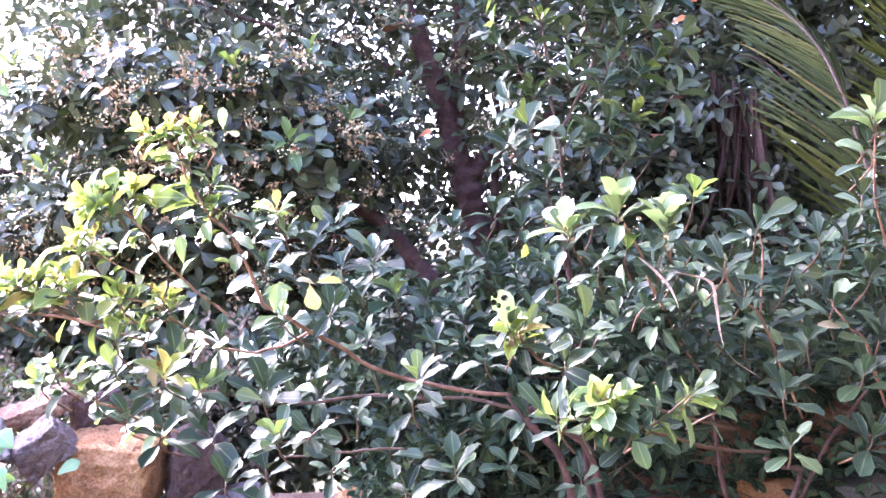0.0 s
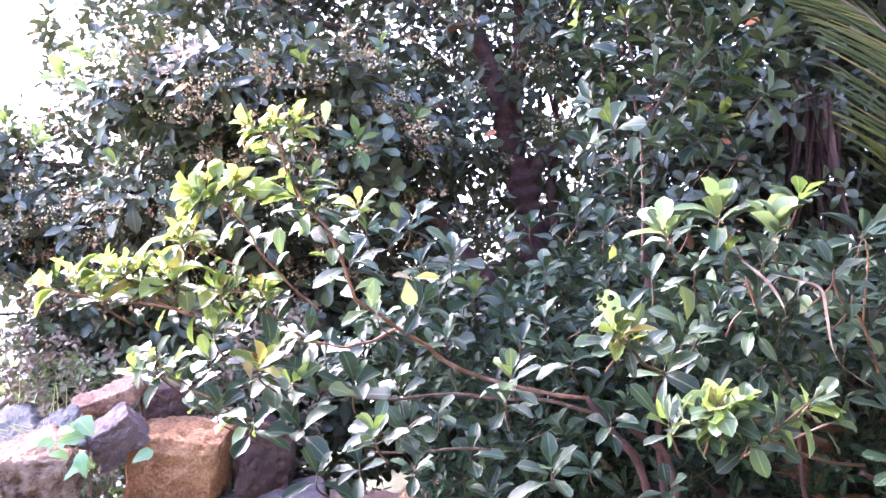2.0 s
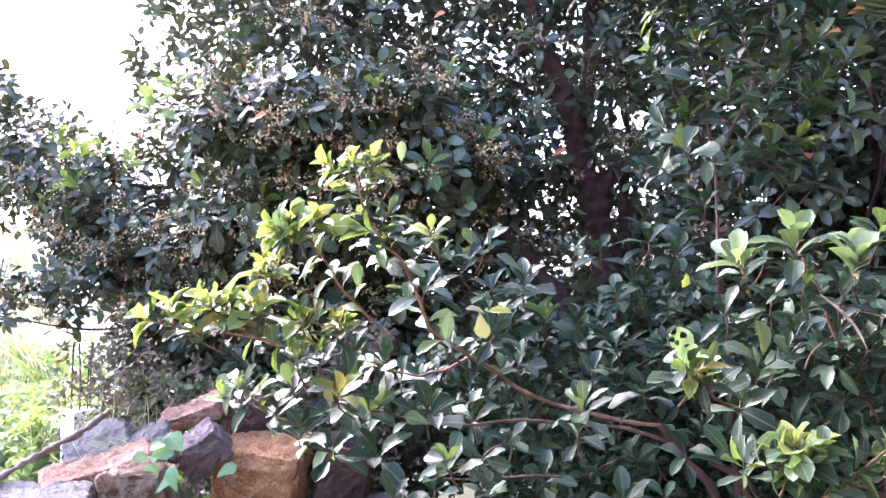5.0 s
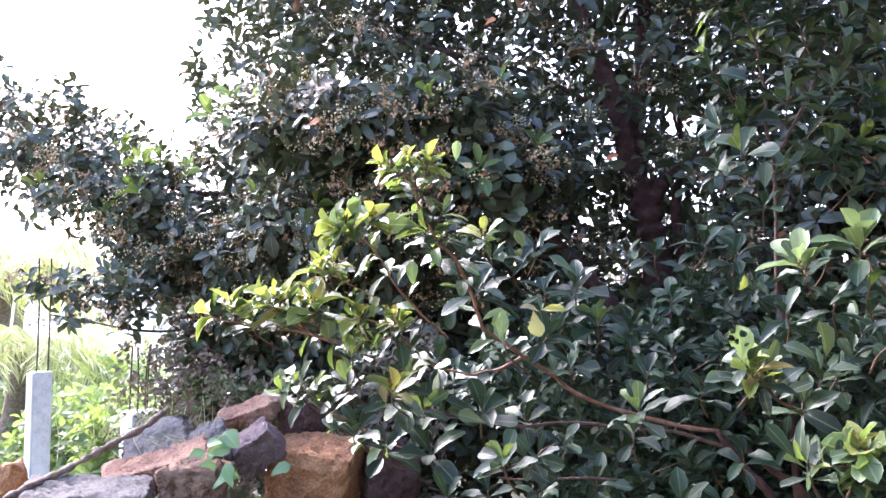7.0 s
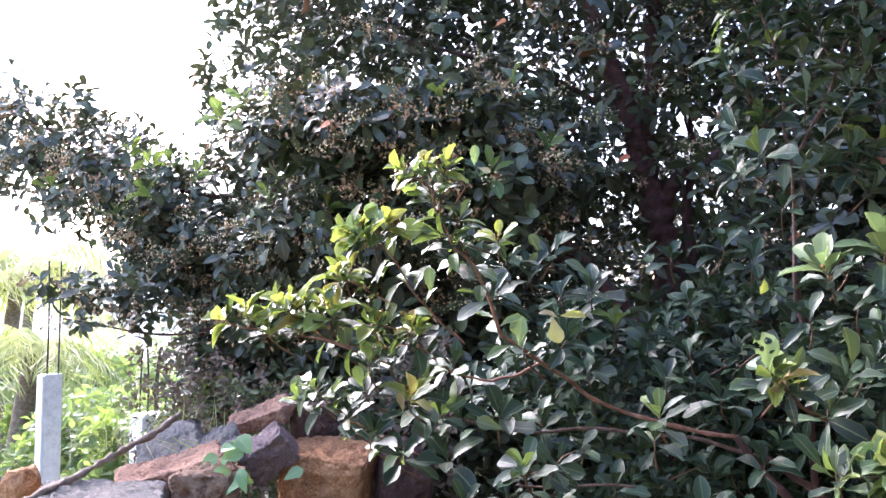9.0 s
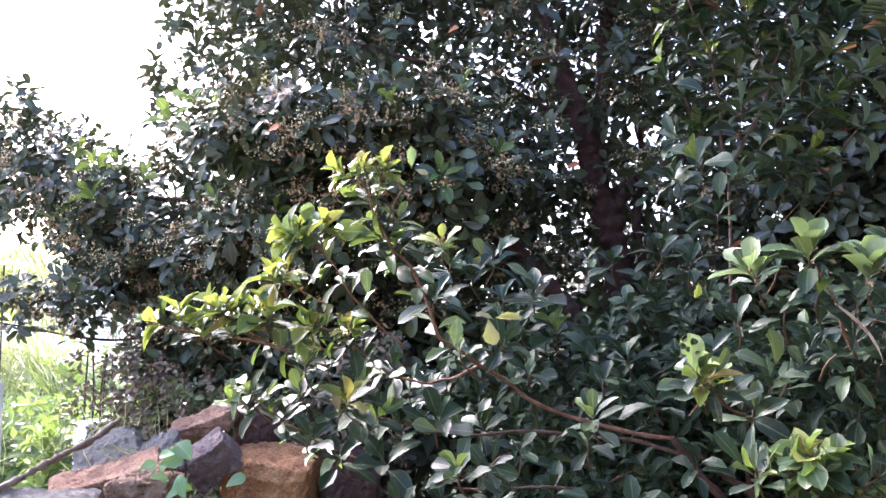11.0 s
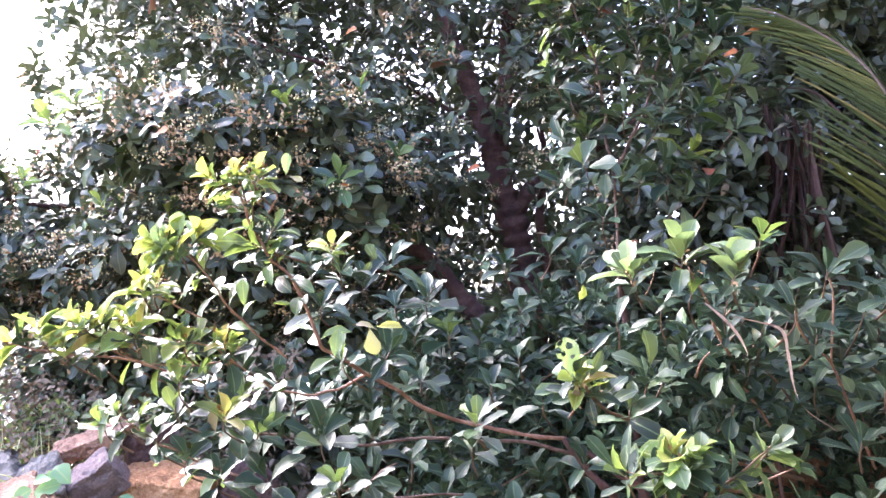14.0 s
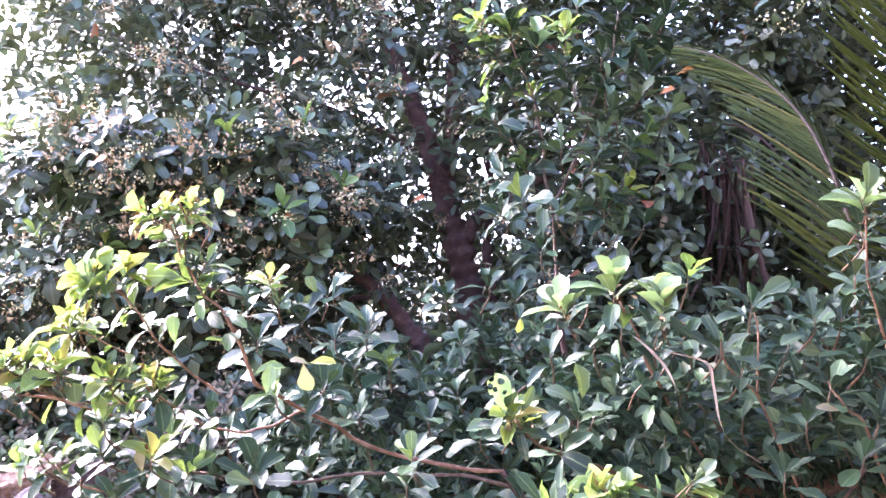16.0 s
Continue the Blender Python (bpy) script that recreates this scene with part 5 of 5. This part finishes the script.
def build_vine():
    rng = np.random.default_rng(17)
    vine = thing("vine", "small green vine with rounded leaves climbing over the stones", "vine", at=(-1.36, 2.30, 0.86))
    bm = bmesh.new()
    tube(bm, [(-1.36, 2.30, 0.86), (-1.36, 2.28, 0.96), (-1.40, 2.27, 1.03), (-1.45, 2.30, 1.08), (-1.42, 2.36, 1.13)], 0.003, 0.002, sides=6)
    part("stem", bm, M_GREEN_TWIG, vine)
    meshes = leaf_variants("vine_leaf", M_VINE, ROUND, rng, 4)
    for x, y, z in ((-1.46, 2.28, 1.09), (-1.43, 2.34, 1.12), (-1.39, 2.31, 1.07), (-1.38, 2.26, 1.03), (-1.34, 2.28, 0.98), (-1.28, 2.56, 0.97), (-1.41, 2.25, 1.02), (-1.44, 2.30, 1.06), (-1.48, 2.30, 1.06), (-1.36, 2.27, 1.0), (-1.40, 2.34, 1.10)):
        d = np.array([[rng.uniform(-1, 1), -0.4, rng.uniform(-0.9, 0.4)]])
        single_leaves(vine, "vine_leaf", meshes, [(x, y, z)], d, [(0.1, -0.8, 0.5)], [rng.uniform(0.058, 0.088)], rng)


build_vine()


def stalks(rng, p, lean, length, material, name, template=GRASS):
    d = unit(rng.normal(size=p.shape) * lean + np.array([0, 0, 1.0]))
    return leaves_mesh(name, material, template, p, d, unit(rng.normal(size=p.shape)), length, rng)


def build_weeds():
    rng = np.random.default_rng(31)
    # grass on the pile
    p = rng.uniform((-2.3, 2.5, 0.95), (-1.6, 3.1, 1.05), (70, 3))
    ob = mesh_part("grass", stalks(rng, p, 0.7, rng.uniform(0.08, 0.2, len(p)), M_GRASS, "grass"))
    tagged(ob, "thin dry grass between the stones", "grass", kind="stuff")
    # bright weeds beyond the pile
    q = [blob(rng, n, c, r)[0] for n, c, r in ((700, (-5.2, 6.9, 0.1), (1.2, 0.9, 0.75)), (500, (-4.2, 7.6, 0.1), (1.1, 0.9, 0.9)), (450, (-7.2, 8.8, 0.2), (1.6, 1.0, 1.0)), (350, (-4.2, 5.9, 0.1), (0.7, 0.5, 0.75)),
                                                (400, (-9.5, 11.5, 0.0), (2.4, 1.2, 1.0)), (400, (-7.5, 13.0, 0.2), (2.4, 1.2, 1.4)), (300, (-6.2, 5.2, -0.1), (0.9, 0.7, 0.6)), (900, (-12.0, 18.0, -0.4), (9.0, 4.0, 1.4)))]
    p = np.concatenate(q)
    a = rosettes(p, unit(rng.normal(size=p.shape) * 0.5 + np.array([0, -0.3, 0.8])), 7, rng.uniform(0.09, 0.16, len(p)), rng, 30, 100)
    ob = mesh_part("weeds", leaves_mesh("weeds", M_BRIGHT_LEAF, SMALL, *a, rng))
    tagged(ob, "bright green weeds and low bushes in the light", "bushes", kind="stuff")
    # grey-green weeds close behind the pile
    p = rng.uniform((-2.5, 3.15, 0.7), (-1.1, 3.5, 1.24), (300, 3))
    a = rosettes(p, unit(rng.normal(size=p.shape) * 0.5 + np.array([0, -0.4, 0.8])), 7, rng.uniform(0.030, 0.055, len(p)), rng, 25, 100)
    ob = mesh_part("low_weeds", leaves_mesh("low_weeds", M_WEED, SMALL, *a, rng))
    tagged(ob, "grey-green tangle of weeds behind the stones", "weeds", kind="stuff")
    # dry brown undergrowth between pile and tree
    p = rng.uniform((-2.45, 3.05, 0.6), (-0.85, 3.5, 1.62), (1300, 3))
    p = p[p[:, 2] < 1.38 + 0.25 * clumpy(p, 5.0, 12)]
    a = rosettes(p, unit(rng.normal(size=p.shape) * 0.6 + np.array([0, -0.3, 0.8])), 5, rng.uniform(0.022, 0.042, len(p)), rng, 20, 100)
    ob = mesh_part("undergrowth", leaves_mesh("undergrowth", M_UNDER, SMALL, *a, rng))
    tagged(ob, "dry yellow-brown undergrowth behind the stones", "undergrowth", kind="stuff")


build_weeds()


# ---- unfinished concrete posts ----
def build_post(x, y, top, width, turn, bars, bar_height, label):
    base = float(ground_height(np.array(x), np.array(y)))
    post = thing("concrete_post", label, "post", "unfinished concrete posts", (x, y, base))
    post.rotation_euler = (0, 0, radians(turn))
    h = top - base
    bm = bmesh.new()
    bmesh.ops.create_cube(bm, size=1)
    bmesh.ops.scale(bm, vec=(width, width, h + 0.2), verts=bm.verts[:])
    bmesh.ops.translate(bm, vec=(0, 0, h / 2 - 0.1), verts=bm.verts[:])
    bmesh.ops.bevel(bm, geom=bm.edges[:], offset=0.008, segments=2, affect="EDGES")
    me = bpy.data.meshes.new("shaft")
    bm.to_mesh(me)
    bm.free()
    me.materials.append(M_CONCRETE)
    new("shaft", me).parent = post
    # thin white plate, added to show this side of the shaft as lit
    bm = bmesh.new()
    bmesh.ops.create_cube(bm, size=1)
    bmesh.ops.scale(bm, vec=(0.012, width * 0.96, h - 0.02), verts=bm.verts[:])
    bmesh.ops.translate(bm, vec=(-width / 2 - 0.008, 0, h / 2), verts=bm.verts[:])
    bmesh.ops.bevel(bm, geom=bm.edges[:], offset=0.003, segments=1, affect="EDGES")
    me = bpy.data.meshes.new("lit_side")
    bm.to_mesh(me)
    bm.free()
    me.materials.append(M_LIT_SIDE)
    new("lit_side", me).parent = post
    for i in range(bars):
        bm = bmesh.new()
        bx, by = (((i % 2) - 0.5) * 0.6 if i < 4 else 0.05) * width, ((i // 2) - 0.5) * width * 0.6 if i < 4 else -0.02
        tube(bm, [(bx, by, h - 0.05), (bx + 0.004, by, h + bar_height / 2), (bx - 0.006 + 0.01 * i, by, h + bar_height)], 0.0065, 0.0065, sides=8, rough=0.03)
        me = bpy.data.meshes.new("steel_bar")
        bm.to_mesh(me)
        bm.free()
        me.materials.append(M_REBAR)
        new("steel_bar", me).parent = post


build_post(-4.74, 5.36, 1.08, 0.145, 58, 2, 0.95, "grey concrete post with bare steel bars, its lit side painted white")
build_post(-3.63, 5.14, 0.80, 0.23, 58, 5, 0.50, "low grey concrete post with upright steel bars")
build_post(-5.20, 5.05, 1.38, 0.22, 58, 4, 0.8, "tall grey concrete post at the edge of the plot")


# ---- coconut palms ----
def build_frond(palm, rachis, leaflets, length, side, drop, rng, meshes, label="", sweep=0.85):
    """A palm frond: a rib, with narrow blades from both its sides."""
    bm = bmesh.new()
    line = tube(bm, rachis, 0.013, 0.004, sides=8, steps=8, rough=0.02)
    frond = part("frond", bm, M_RIB, palm, label)
    m = len(line)
    for i in range(leaflets):
        u = 0.08 + 0.92 * i / (leaflets - 1)
        k = min(int(u * (m - 1)), m - 2)
        c = line[k].lerp(line[k + 1], u * (m - 1) - k)
        d = (line[k + 1] - line[k]).normalized()
        for s in (1, -1):
            w = Vector(side) if s > 0 else Vector((0.45, 0.60, 0.30))
            way = w * (0.62 if s > 0 else 0.8) + d * (sweep + 0.2 * u) + Vector((0, 0, -drop if s > 0 else 0.0)) + Vector(rng.normal(size=3)) * 0.035
            up = d.cross(way) * s
            if up.z < 0:
                up = -up
            ln = length * (0.55 + 0.45 * math.sin(math.pi * min(1, 0.25 + 0.75 * u))) * rng.uniform(0.92, 1.06)
            single_leaves(frond, "leaflet", meshes, [tuple(c)], [tuple(way)], [tuple(up)], [ln * (1.0 if s > 0 else 0.8)], rng)


def build_palm():
    rng = np.random.default_rng(41)
    palm = thing("coconut_palm", "young coconut palm with green fronds and hanging dead ones", "palm", at=(2.2, 3.2, 0))
    bm = bmesh.new()
    tube(bm, [(2.25, 3.3, -0.05), (2.24, 3.3, 0.6), (2.2, 3.28, 1.3)], 0.14, 0.10, sides=14, steps=8, rough=0.04)
    part("trunk", bm, M_BARK, palm)
    meshes = leaf_variants("leaflet", M_FROND, BLADE, rng, 6, bend=(-0.05, 0.15))
    build_frond(palm, [(2.15, 3.1, 1.25), (1.85, 2.85, 1.45), (1.69, 2.80, 1.74), (1.67, 2.85, 1.93), (1.66, 2.94, 2.20), (1.63, 3.06, 2.45), (1.55, 3.20, 2.66), (1.36, 3.34, 2.86), (1.10, 3.5, 3.0)], 74, 0.58, (-1.0, 0.05, 0.0), 0.05, rng, meshes, "green arching frond")
    build_frond(palm, [(2.2, 3.15, 1.35), (2.02, 2.78, 1.8), (1.93, 2.62, 2.2), (1.88, 2.56, 2.6), (1.78, 2.6, 3.0), (1.58, 2.7, 3.35)], 66, 0.62, (-1.0, 0.05, 0.12), 0.0, rng, meshes, "green upright frond", sweep=0.34)
    dead = leaf_variants("dead_leaflet", M_DEAD_FROND, BLADE, rng, 4)
    bm = bmesh.new()
    tube(bm, [(2.2, 3.45, 1.4), (2.0, 3.75, 2.2), (1.8, 3.9, 2.62), (1.5, 3.88, 2.66)], 0.008, 0.004, sides=8, rough=0.03)
    frond = part("dead_frond", bm, M_DEAD_FROND, palm, "brown dead frond with hanging blades")
    for i in range(26):
        u = i / 25
        single_leaves(frond, "dead_leaflet", dead, [(1.46 + 0.17 * u + rng.normal() * 0.02, 3.78 - 0.1 * u + rng.normal() * 0.03, 2.55 - 0.15 * u)], [(rng.normal() * 0.07, rng.normal() * 0.07, -1)], [(rng.normal(), -1, 0)], [rng.uniform(0.7, 1.1)], rng)


build_palm()


def build_far_palm(x, y, height, size, label, seed):
    rng = np.random.default_rng(seed)
    base = float(ground_height(np.array(x), np.array(y)))
    palm = thing("coconut_palm", label, "palm", "palms in the distance", (x, y, base))
    bm = bmesh.new()
    tube(bm, [(x, y, base - 0.1), (x + 0.1, y, base + height * 0.5), (x + 0.3, y, base + height)], 0.17, 0.10, sides=10, rough=0.03)
    part("trunk", bm, M_DEADWOOD, palm)
    top = np.array([x + 0.3, y, base + height])
    for i in range(13):
        az, el = i * 2.4 + rng.uniform(-0.2, 0.2), rng.uniform(-0.2, 1.0)
        h = np.array([math.cos(az), math.sin(az), 0])
        s = np.linspace(0.05, 1, 34)
        line = top + size * (h * (s * math.cos(el * 0.8))[:, None] + np.array([0, 0, 1.0]) * (s * math.sin(el) - 0.75 * s ** 2)[:, None])
        side = np.array([-h[1], h[0], 0])
        pos = np.repeat(line, 2, 0)
        sg = np.tile([1.0, -1.0], 34)[:, None]
        way = side * sg * 0.8 + h * 0.5 + np.array([0, 0, -0.55]) + rng.normal(size=pos.shape) * 0.08
        ln = size * 0.30 * np.sin(np.pi * np.clip(np.repeat(s, 2) * 0.8 + 0.15, 0, 1)) + 0.1
        wide = (BLADE[0] * np.array([1, 1.6, 1]), BLADE[1], BLADE[2])
        mesh_part("frond", leaves_mesh("frond", M_HAZED_PALM, wide, pos, way, np.tile([0, 0, 1.0], (68, 1)), ln, rng), palm)


# distant palms share a leaf colour with the haze mixed in
build_far_palm(-9.9, 10.3, 3.2, 2.1, "coconut palm beyond the posts, its green leaves paled for haze", 1)
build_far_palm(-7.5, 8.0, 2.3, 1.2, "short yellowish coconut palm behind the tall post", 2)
build_far_palm(-14.6, 16.0, 4.2, 3.0, "far coconut palm, leaf colour paled to stand for haze", 3)
